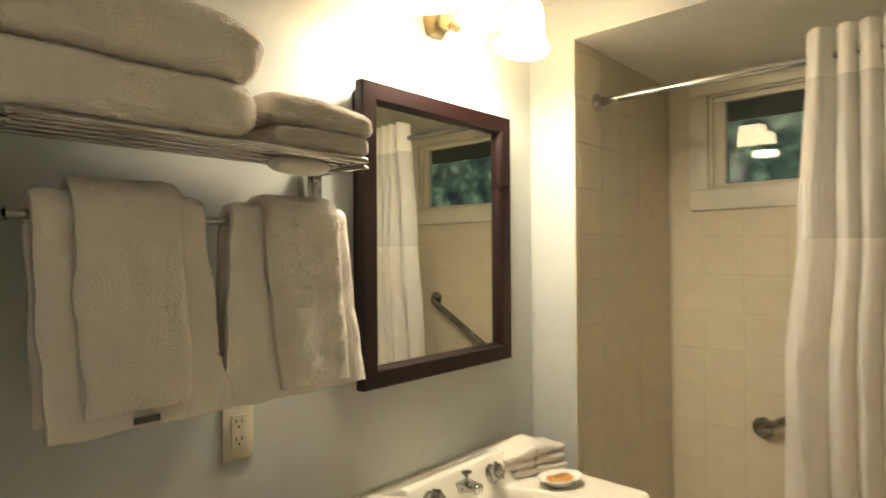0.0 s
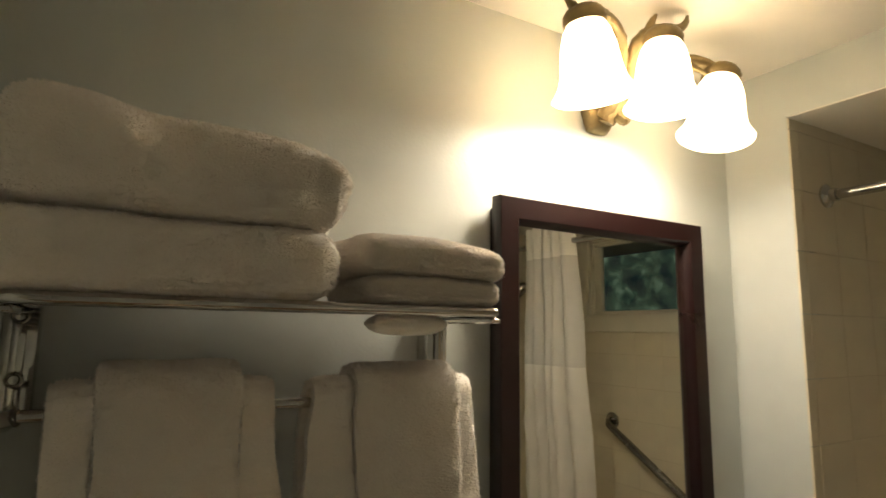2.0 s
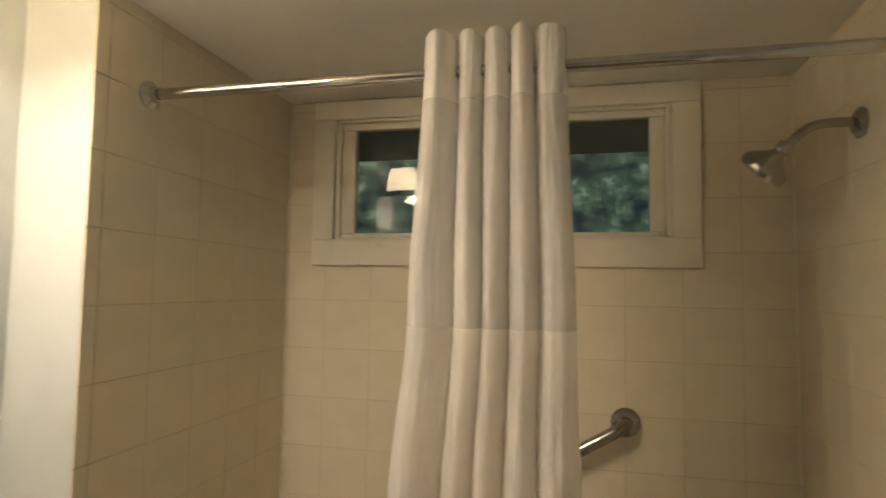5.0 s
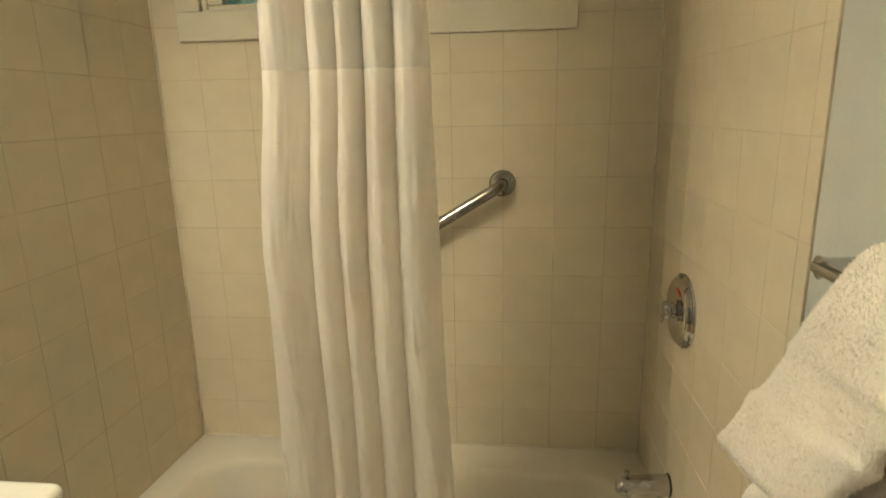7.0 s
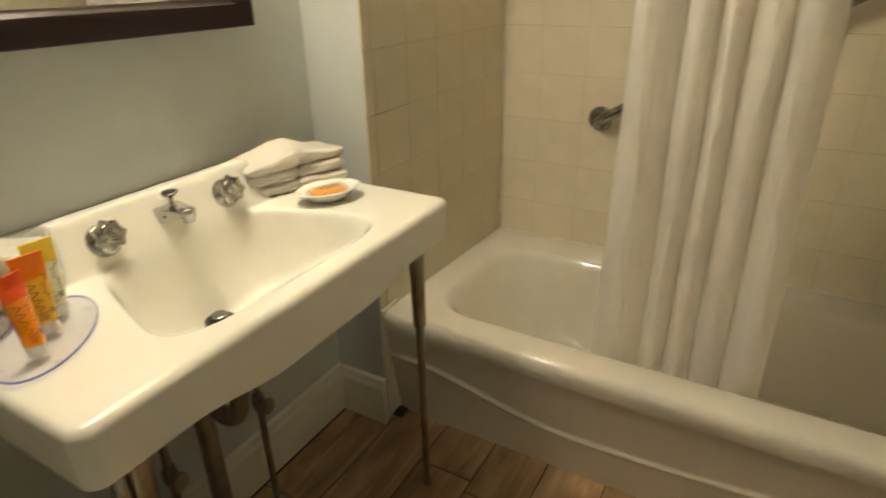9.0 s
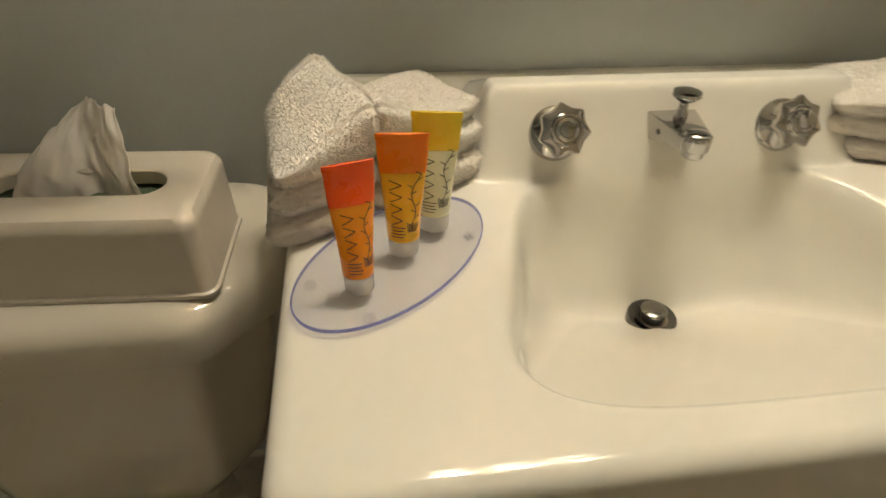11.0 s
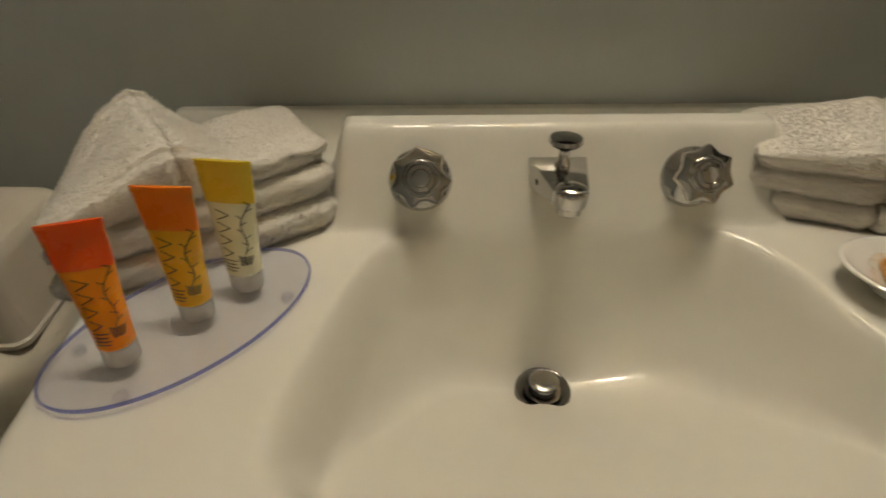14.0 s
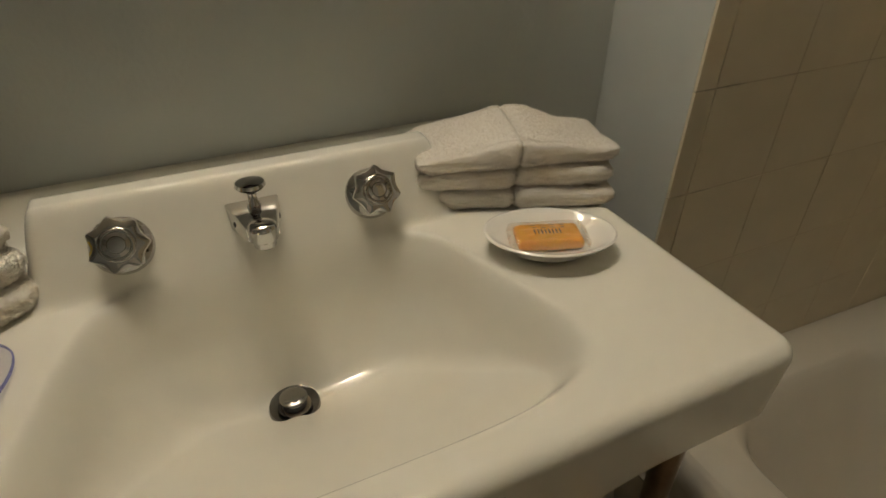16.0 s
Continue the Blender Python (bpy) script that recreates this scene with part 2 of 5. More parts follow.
def shade_glass():
    """Opal glass, lit from inside by its bulb."""
    m = bpy.data.materials.new("opal_glass")
    m.use_nodes = True
    nt = m.node_tree
    nd, ln = nt.nodes, nt.links
    nd.remove(nd["Principled BSDF"])
    tr = nd.new("ShaderNodeBsdfTranslucent")
    tr.inputs[0].default_value = (0.72, 0.61, 0.43, 1)
    df = nd.new("ShaderNodeBsdfDiffuse")
    df.inputs[0].default_value = (0.85, 0.8, 0.7, 1)
    mx = nd.new("ShaderNodeMixShader")
    mx.inputs[0].default_value = 0.38
    ln.new(df.outputs[0], mx.inputs[1])
    ln.new(tr.outputs[0], mx.inputs[2])
    em = nd.new("ShaderNodeEmission")
    em.inputs[0].default_value = (1.0, 0.86, 0.62, 1)
    em.inputs[1].default_value = 3.8
    ad = nd.new("ShaderNodeAddShader")
    ln.new(mx.outputs[0], ad.inputs[0])
    ln.new(em.outputs[0], ad.inputs[1])
    ln.new(ad.outputs[0], nd["Material Output"].inputs[0])
    return m


M_SHADE = shade_glass()


def cloth_sheet(name, colour, sheer, rough=0.8, mesh=0.0):
    """Thin woven sheet that lets some light pass."""
    m = bpy.data.materials.new(name)
    m.use_nodes = True
    nt = m.node_tree
    nd, ln = nt.nodes, nt.links
    b = nd["Principled BSDF"]
    b.inputs["Roughness"].default_value = rough
    b.inputs["Sheen Weight"].default_value = 0.1
    co = nd.new("ShaderNodeTexCoord")
    no = nd.new("ShaderNodeTexNoise")
    no.inputs["Scale"].default_value, no.inputs["Detail"].default_value = 9, 6
    ln.new(co.outputs["Object"], no.inputs["Vector"])
    rm = nd.new("ShaderNodeMapRange")
    rm.inputs["From Min"].default_value, rm.inputs["From Max"].default_value = 0.3, 0.7
    rm.inputs["To Min"].default_value, rm.inputs["To Max"].default_value = 0.96, 1.03
    ln.new(no.outputs[0], rm.inputs["Value"])
    sc = nd.new("ShaderNodeVectorMath")
    sc.operation = "SCALE"
    sc.inputs[0].default_value = colour
    ln.new(rm.outputs[0], sc.inputs["Scale"])
    ln.new(sc.outputs[0], b.inputs["Base Color"])
    bp = nd.new("ShaderNodeBump")
    bp.inputs["Strength"].default_value, bp.inputs["Distance"].default_value = 0.5, 0.0015
    n2 = nd.new("ShaderNodeTexNoise")
    n2.inputs["Scale"].default_value = 40
    ln.new(co.outputs["Object"], n2.inputs["Vector"])
    ln.new(n2.outputs[0], bp.inputs["Height"])
    ln.new(bp.outputs[0], b.inputs["Normal"])
    tr = nd.new("ShaderNodeBsdfTranslucent")
    ln.new(sc.outputs[0], tr.inputs[0])
    mx = nd.new("ShaderNodeMixShader")
    mx.inputs[0].default_value = sheer
    ln.new(b.outputs[0], mx.inputs[1])
    ln.new(tr.outputs[0], mx.inputs[2])
    if mesh:        # gaps of an open weave
        gap = nd.new("ShaderNodeBsdfTransparent")
        mg = nd.new("ShaderNodeMixShader")
        mg.inputs[0].default_value = mesh
        ln.new(mx.outputs[0], mg.inputs[1])
        ln.new(gap.outputs[0], mg.inputs[2])
        mx = mg
    ln.new(mx.outputs[0], nd["Material Output"].inputs[0])
    return m


M_CURT = cloth_sheet("curtain_nylon", (0.97, 0.95, 0.92), 0.68, 0.36)
M_VOILE = cloth_sheet("curtain_voile", (0.92, 0.90, 0.87), 0.5, 0.8, 0.24)
M_HOT = material("red_mark", (0.45, 0.05, 0.03), 0.35)
M_HEM = cloth_sheet("curtain_hem", (0.96, 0.94, 0.90), 0.45)
M_TISSUE = cloth_sheet("tissue_paper", (0.92, 0.875, 0.81), 0.5)
M_LINER = thin_clear("bin_liner", (0.85, 0.85, 0.84), 0.16, 0.36, (0.72, 0.71, 0.69), 0.34)


def gel(name, colour):
    """Coloured soft plastic full of lotion: glossy, with light glowing through."""
    m = material(name, colour, 0.28, spots=0.03, scale=30, coat=0.3)
    b = m.node_tree.nodes["Principled BSDF"]
    b.inputs["Subsurface Weight"].default_value = 1.0
    b.inputs["Subsurface Radius"].default_value = (1.0, 1.0, 1.0)
    b.inputs["Subsurface Scale"].default_value = 0.0025
    return m


M_RED = gel("red_orange_plastic", (1.0, 0.135, 0.008))
M_ORANGE = gel("orange_gel", (1.0, 0.34, 0.004))
M_TANGER = gel("tangerine_plastic", (1.0, 0.28, 0.008))
M_AMBER = gel("amber_gel", (1.0, 0.52, 0.02))
M_YELLOW = gel("yellow_plastic", (1.0, 0.70, 0.07))
M_CREAM = gel("cream_lotion", (0.86, 0.83, 0.58))
M_SOAP = gel("orange_soap", (1.0, 0.46, 0.03))


def wood_tile():
    """Brown wood-look planks, grain along x, each a little different."""
    m = bpy.data.materials.new("wood_plank")
    m.use_nodes = True
    nt = m.node_tree
    nd, ln = nt.nodes, nt.links
    b = nd["Principled BSDF"]
    co = nd.new("ShaderNodeTexCoord")
    inf = nd.new("ShaderNodeObjectInfo")
    off = nd.new("ShaderNodeVectorMath")
    off.operation = "MULTIPLY_ADD"
    off.inputs[1].default_value = (2.4, 14, 14)
    ln.new(co.outputs["Object"], off.inputs[0])
    ln.new(inf.outputs["Random"], off.inputs[2])
    n1 = nd.new("ShaderNodeTexNoise")
    n1.inputs["Scale"].default_value, n1.inputs["Detail"].default_value = 1.6, 8
    n1.inputs["Distortion"].default_value = 1.2
    ln.new(off.outputs[0], n1.inputs["Vector"])
    n2 = nd.new("ShaderNodeTexNoise")
    n2.inputs["Scale"].default_value, n2.inputs["Detail"].default_value = 5, 4
    ln.new(co.outputs["Object"], n2.inputs["Vector"])
    cr = nd.new("ShaderNodeValToRGB")
    e = cr.color_ramp.elements
    e[0].position, e[0].color = 0.30, (0.24, 0.145, 0.072, 1)
    e[1].position, e[1].color = 0.72, (0.52, 0.345, 0.185, 1)
    k = e.new(0.5)
    k.color = (0.38, 0.238, 0.122, 1)
    ln.new(n1.outputs[0], cr.inputs[0])
    rm = nd.new("ShaderNodeMapRange")
    rm.inputs["To Min"].default_value, rm.inputs["To Max"].default_value = 0.82, 1.15
    ln.new(inf.outputs["Random"], rm.inputs["Value"])
    r3 = nd.new("ShaderNodeMapRange")
    r3.inputs["From Min"].default_value, r3.inputs["From Max"].default_value = 0.3, 0.7
    r3.inputs["To Min"].default_value, r3.inputs["To Max"].default_value = 0.75, 1.15
    ln.new(n2.outputs[0], r3.inputs["Value"])
    mu = nd.new("ShaderNodeMath")
    mu.operation = "MULTIPLY"
    ln.new(rm.outputs[0], mu.inputs[0])
    ln.new(r3.outputs[0], mu.inputs[1])
    sc = nd.new("ShaderNodeVectorMath")
    sc.operation = "SCALE"
    ln.new(cr.outputs[0], sc.inputs[0])
    ln.new(mu.outputs[0], sc.inputs["Scale"])
    ln.new(sc.outputs[0], b.inputs["Base Color"])
    b.inputs["Roughness"].default_value = 0.42
    bp = nd.new("ShaderNodeBump")
    bp.inputs["Strength"].default_value, bp.inputs["Distance"].default_value = 0.4, 0.001
    ln.new(n1.outputs[0], bp.inputs["Height"])
    ln.new(bp.outputs[0], b.inputs["Normal"])
    return m


M_PLANK = wood_tile()
M_JOINT = material("dark_joint", (0.05, 0.035, 0.025), 0.85, spots=0.2, scale=20)


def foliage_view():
    """Distant dusk garden outside the window: a plain glowing backdrop with its light painted in."""
    m = bpy.data.materials.new("glowing_garden")
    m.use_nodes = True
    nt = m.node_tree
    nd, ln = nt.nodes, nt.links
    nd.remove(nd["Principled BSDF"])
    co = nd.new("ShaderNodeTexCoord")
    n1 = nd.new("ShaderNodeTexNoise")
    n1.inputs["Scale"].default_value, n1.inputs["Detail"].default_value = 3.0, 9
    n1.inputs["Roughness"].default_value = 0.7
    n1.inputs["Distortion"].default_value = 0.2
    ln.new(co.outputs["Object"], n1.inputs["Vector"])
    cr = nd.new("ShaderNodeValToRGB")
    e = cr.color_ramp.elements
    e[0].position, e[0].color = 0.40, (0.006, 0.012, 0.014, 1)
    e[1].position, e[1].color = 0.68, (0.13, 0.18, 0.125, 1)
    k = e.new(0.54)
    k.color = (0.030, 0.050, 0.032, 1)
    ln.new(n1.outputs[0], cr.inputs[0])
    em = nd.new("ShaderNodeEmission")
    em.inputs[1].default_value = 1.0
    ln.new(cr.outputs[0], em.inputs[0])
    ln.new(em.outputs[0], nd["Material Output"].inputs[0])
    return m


M_GARDEN = foliage_view()

# ---- structure ----
def wall(name, lo, hi, mat, label):
    return tagged(part(name, box(lo, hi), mat, smooth=False), label, "wall", kind="structure")


T = 0.10
wall("wall_north", (X_LEFT - T, Y_SINK, 0), (X_RET + 0.09, Y_SINK + T, Z_CEIL), M_WALL, "blue-grey painted wall behind the basin and toilet")
# left wall with a doorway, in three pieces
wl = tagged(new("wall_west"), "blue-grey painted side wall with an open doorway", "wall", kind="structure")
part("wall_panel", box((X_LEFT - T, -0.70, 0), (X_LEFT, Y_SINK, Z_CEIL)), M_WALL, wl, smooth=False)
part("wall_panel", box((X_LEFT - T, Y_SHOW, 2.05), (X_LEFT, -0.70, Z_CEIL)), M_WALL, wl, smooth=False)
part("wall_panel", box((X_LEFT - T, Y_SHOW, 0), (X_LEFT, -1.55, 2.05)), M_WALL, wl, smooth=False)
wall("wall_south", (X_LEFT - T, Y_SHOW - T, 0), (0.452, Y_SHOW - 0.004, Z_CEIL), M_WALL, "blue-grey painted wall carrying a towel bar")
# return beside the basin, with its end faced by tile
wall("wall_return", (X_RET, Y_END + 0.004, 0), (X_RET + 0.09, Y_SINK, Z_ALC), M_WALL, "narrow blue-grey return wall beside the basin")
wall("wall_header", (X_RET, Y_SHOW, Z_ALC), (X_RET + 0.09, Y_SINK, Z_CEIL), M_WALL, "painted header over the tub alcove")
wall("wall_tub_end", (X_RET + 0.09, Y_END + 0.0003, 0), (X_BACK + T, Y_END + T, Z_CEIL), M_GROUT, "tub end wall behind almond tile")
wall("wall_shower_end", (0.452, Y_SHOW - T, 0), (X_BACK + T, Y_SHOW - 0.0003, Z_CEIL), M_GROUT, "shower end wall behind almond tile")
# tub's long wall with the window's hole
WY0, WY1, WZ0, WZ1 = -1.335, -0.302, 1.752, 2.150
we = tagged(new("wall_east"), "long tub wall behind almond tile with a high window opening", "wall", kind="structure")
for lo, hi in (((0, Y_SHOW, 0), (T, Y_END + 0.01, WZ0)), ((0, Y_SHOW, WZ1), (T, Y_END + 0.01, Z_CEIL)),
               ((0, Y_SHOW, WZ0), (T, WY0, WZ1)), ((0, WY1, WZ0), (T, Y_END + 0.01, WZ1))):
    part("wall_panel", box((X_BACK + 0.0003 + lo[0], lo[1], lo[2]), (X_BACK + 0.0003 + hi[0], hi[1], hi[2])), M_GROUT, we, smooth=False)
tagged(part("ceiling", box((X_LEFT - T, Y_SHOW - T, Z_CEIL), (X_RET + 0.09, T + Y_SINK, Z_CEIL + 0.05)), M_CEIL, smooth=False),
       "cream painted ceiling", "ceiling", kind="structure")
tagged(part("ceiling_alcove", box((X_RET + 0.002, Y_SHOW - 0.003, Z_ALC - 0.003), (X_BACK + 0.003, Y_END + 0.003, Z_ALC + 0.06)), M_CEIL, smooth=False),
       "lower cream painted ceiling over the tub", "ceiling", kind="structure")
floor = tagged(part("floor", box((X_LEFT - 0.75, -2.0, -0.06), (X_BACK, T + Y_SINK, -0.004)), M_JOINT, smooth=False),
               "brown wood-look plank tile floor", "floor", kind="structure")
# plain unseen lobby beyond the doorway closes the place, made pale to bounce light
lb = tagged(new("wall_lobby_bounce"), "plain unseen lobby wall outside the doorway, pale to bounce light", "wall", kind="structure")
part("wall_panel", box((-1.85, -2.0, 0), (-1.75, 0.1, Z_CEIL)), M_CEIL, lb, smooth=False)
part("wall_panel", box((-1.75, -2.0, 0), (X_LEFT - T, -1.9, Z_CEIL)), M_CEIL, lb, smooth=False)
part("wall_panel", box((-1.75, 0.0, 0), (X_LEFT - T, 0.1, Z_CEIL)), M_CEIL, lb, smooth=False)
part("wall_panel", box((X_LEFT - T, -2.0, 0), (X_LEFT, Y_SHOW - T, Z_CEIL)), M_CEIL, lb, smooth=False)
tagged(part("ceiling_lobby_bounce", box((-1.85, -2.0, Z_CEIL), (X_LEFT - T, 0.1, Z_CEIL + 0.05)), M_CEIL, smooth=False), "plain unseen lobby ceiling, pale to bounce light", "ceiling", kind="structure")

# baseboards with a bevelled top
bb = tagged(new("baseboard"), "off-white painted baseboard with a bevelled top edge", "baseboard", kind="structure")


def board(a, b, off):
    """A board from a to b on the floor, standing out by off."""
    a, b, off = Vector(a), Vector(b), Vector(off)
    prof = [(0, 0), (1, 0), (1, 0.128), (0.72, 0.142), (0.62, 0.158), (0, 0.164)]
    rings = [[p + off * u + Vector((0, 0, z)) for u, z in prof] for p in (a, b)]
    part("board", add_loft(bmesh.new(), rings), M_TRIM, bb, smooth=False)


board((X_LEFT, Y_SINK, 0), (X_RET, Y_SINK, 0), (0, -0.016, 0))
board((X_RET, Y_SINK - 0.016, 0), (X_RET, Y_END - 0.002, 0), (-0.016, 0, 0))
board((X_LEFT, Y_SINK - 0.016, 0), (X_LEFT, -0.62, 0), (0.016, 0, 0))
# white end board between return wall and tub apron
tagged(part("trim_end_board", box((X_RET + 0.001, Y_END - 0.006, 0.02), (X_RET + 0.085, Y_END + 0.004, 0.40), 0.002), M_TRIM),
       "narrow off-white board beside the tub", "trim", kind="structure")
tagged(part("door_frame", box((X_LEFT - T - 0.005, -0.70 - 0.03, 0), (X_LEFT + 0.005, -0.70, 2.05), 0.003), M_TRIM),
       "off-white painted door jamb", "door frame", kind="structure")

# ---- window ----
win = tagged(new("window_1"), "small high window with cream painted wooden casing", "window", kind="structure")
CX = X_BACK - 0.016
oy0, oy1, oz0, oz1 = -1.409, -0.233, 1.673, 2.206


def picture_frame(name, x0, x1, o, i, mat, parent, bevel=0.003):
    """Four boards round a hole; o, i: outer and inner y0, y1, z0, z1; pitched joints by overlap end to end."""
    for lo, hi in (((o[0], o[2]), (o[1], i[2])), ((o[0], i[3]), (o[1], o[3])), ((o[0], i[2]), (i[0], i[3])), ((i[1], i[2]), (o[1], i[3]))):
        part(name, box((x0, lo[0], lo[1]), (x1, hi[0], hi[1]), bevel), mat, parent)


picture_frame("casing", CX, X_BACK + 0.01, (oy0, oy1, oz0, oz1), (WY0 + 0.004, WY1 - 0.004, WZ0 + 0.004, WZ1 - 0.004), M_TRIM, win, 0.004)
picture_frame("stop", X_BACK + 0.004, X_BACK + 0.05, (WY0 - 0.004, WY1 + 0.004, WZ0 - 0.004, WZ1 + 0.004), (WY0 + 0.018, WY1 - 0.018, WZ0 + 0.012, WZ1 - 0.012), M_TRIM, win)
picture_frame("sash", X_BACK + 0.016, X_BACK + 0.048, (WY0 + 0.018, WY1 - 0.018, WZ0 + 0.012, WZ1 - 0.012), (-1.275, -0.367, 1.778, 2.115), M_TRIM, win, 0.004)
pane = part("pane", box((X_BACK + 0.031, -1.279, 1.774), (X_BACK + 0.035, -0.363, 2.119)), M_PANE, win, smooth=False)
pane.visible_shadow = False
tagged(part("eave", box((X_BACK + 0.2, -3.2, 2.19), (X_BACK + 0.8, 2.0, 2.26)), material("dark_eave", (0.5, 0.49, 0.54), 0.8), smooth=False),
       "dark roof overhang outside the window", "eave", kind="structure")
# emissive sheet: the garden's dusk light is in its colour
tagged(part("backdrop", box((7.0, -9, -1), (7.05, 6, 6)), M_GARDEN, smooth=False), "glowing backdrop of dark green garden foliage, dusk light painted in", "backdrop", kind="structure")

# ---- tub ----
tub = thing("bathtub", "biscuit enamelled alcove bathtub with a curved apron", "bathtub")


def rim_z(x):
    return lerp(0.392, 0.350, min(1, max(0, (x - 0.58) / 0.76)))


def tub_shell():
    bm = bmesh.new()
    y0, y1, x1 = Y_SHOW + 0.001, Y_END - 0.001, X_BACK - 0.001
    # basin outline, from rim to floor, as stacked rounded rectangles
    def ring(ix0, ix1, iy0, iy1, rad, zf, n=12):
        pts = []
        for cx, cy, a0 in ((ix1 - rad, iy1 - rad, 0), (ix0 + rad, iy1 - rad, 90), (ix0 + rad, iy0 + rad, 180), (ix1 - rad, iy0 + rad, 270)):
            for k in range(n):
                a = radians(a0 + 90 * k / (n - 1))
                x, y = cx + rad * math.cos(a), cy + rad * math.sin(a)
                pts.append(Vector((x, y, zf(x, y))))
        return pts
    flat = lambda d: (lambda x, y: rim_z(x) - d)
    rings = [ring(0.575, x1, y0, y1, 0.012, flat(0.0)),
             ring(0.652, 1.215, y0 + 0.085, y1 - 0.088, 0.13, flat(0.0)),
             ring(0.659, 1.208, y0 + 0.092, y1 - 0.096, 0.13, flat(0.004)),
             ring(0.667, 1.200, y0 + 0.100, y1 - 0.106, 0.13, flat(0.014)),
             ring(0.674, 1.194, y0 + 0.108, y1 - 0.118, 0.13, flat(0.03)),
             ring(0.705, 1.165, y0 + 0.140, y1 - 0.20, 0.13, lambda x, y: 0.17),
             ring(0.725, 1.150, y0 + 0.155, y1 - 0.26, 0.13, lambda x, y: 0.095),
             ring(0.76, 1.125, y0 + 0.185, y1 - 0.31, 0.12, lambda x, y: 0.065),
             ring(0.85, 1.05, y0 + 0.25, y1 - 0.38, 0.08, lambda x, y: 0.058)]
    add_loft(bm, rings, caps=False)
    bm.verts.ensure_lookup_table()
    bm.faces.new(bm.verts[len(bm.verts) - len(rings[0]):])
    return bm


part("basin", tub_shell(), M_TUB, tub)


def tub_apron():
    """Rolled front edge and skirt, with the raised panel's sweeping lower line."""
    bm = bmesh.new()
    ny, rows = 90, []
    prof = [(0.5755, 0.0), (0.567, -0.0015), (0.560, -0.006), (0.5545, -0.014), (0.552, -0.024), (0.552, -0.036), (0.5535, -0.050), (0.556, -0.06)]
    for i in range(ny + 1):
        y = lerp(Y_END - 0.001, Y_SHOW + 0.001, i / ny)
        d = -(y - Y_END)
        line = 0.238 - 0.090 * step(0.06, 0.54, d) + 0.038 * step(0.62, 1.2, d)
        row = [Vector((x, y, rim_z(0.58) + z)) for x, z in prof]
        for k in range(1, 71):
            z = lerp(rim_z(0.58) - 0.06, 0.0, k / 70)
            x = lerp(0.564, 0.625, (k / 70) ** 1.1) - 0.0055 * math.exp(-((z - line) / 0.0075) ** 2) - 0.003 * step(0.01, -0.01, z - line)
            row.append(Vector((x, y, z)))
        rows.append(row)
    add_loft(bm, rows, close=False, caps=False)
    return bm


part("apron", tub_apron(), M_TUB, tub)
part("drain_overflow", lathe([(0, 0.0), (0.034, 0.0), (0.036, 0.006), (0.026, 0.012), (0.0, 0.013)], (0.888, Y_SHOW + 0.110, 0.332),
                             Matrix.Rotation(radians(-82), 4, "X")), M_CHROME, tub, "chrome overflow plate")
part("overflow_lever", tube([(0.888, Y_SHOW + 0.118, 0.332), (0.890, Y_SHOW + 0.138, 0.338), (0.893, Y_SHOW + 0.152, 0.336)], [0.004, 0.005, 0.006]), M_CHROME, tub)

# ---- vanity basin ----
sink = thing("washbasin", "biscuit porcelain wall-hung basin on chrome legs", "basin")
SX, SYF = 0.391, -0.458


def ramp(t, w=0.16):
    """From 0 to 1 in a straight slope with eased ends."""
    if t < -w:
        return 0.0
    if t < w:
        return (t + w) ** 2 / (4 * w)
    return t if t < 1 - w else 1 - (1 + w - t) ** 2 / (4 * w) if t < 1 + w else 1.0


def sink_height(x, y):
    ax = abs(x)
    # bowl
    yb, yf = -0.140, -0.412
    v = (y - (yb + yf) / 2) / ((yb - yf) / 2)          # 1 at the back, -1 at the front
    w = lerp(0.225, 0.172, step(-1.0, 1.0, v))
    s = ((ax / w) ** 4.5 + abs(v) ** 4.5) ** (1 / 4.5)
    z = DECK
    if s < 1.08:
        u = (1.08 - s) / 1.08
        front = step(0.45, -0.9, v)
        share = abs(v) ** 4.5 / max(1e-6, abs(v) ** 4.5 + (ax / w) ** 4.5)
        q = max(0.0, 1 - u / lerp(0.62, lerp(0.52, 0.98, front), share))
        side = 0.172 * (1 - q * q)
        floor_d = 0.152 - 0.132 * min(1.0, max(0.0, (-0.192 - y) / 0.226)) ** 1.12 - 0.016 * (ax / w) ** 2
        m = max(0.0, 0.026 - abs(side - floor_d)) / 0.026
        g = min(side, floor_d) - m * m * 0.026 / 4
        z -= max(0.0, g) * step(0.0, 0.15, u)
        r = math.hypot(x, y + 0.205)
        z -= 0.008 * math.exp(-(r / 0.07) ** 2) * step(0.0, 0.2, u)
    # low curb along the wall, and the tall faucet ledge in the middle
    low = 0.046 * step(-0.014, 0.022, y)
    tall = step(0.224, 0.190, ax) * ramp((y + 0.136) / 0.036) * (0.084 - max(0.0, (y + 0.078) / 0.111) * 0.050)
    rise = max(low, tall)
    if rise > 0:
        z = lerp(z, DECK, step(-0.146, -0.126, y)) + rise
    return z


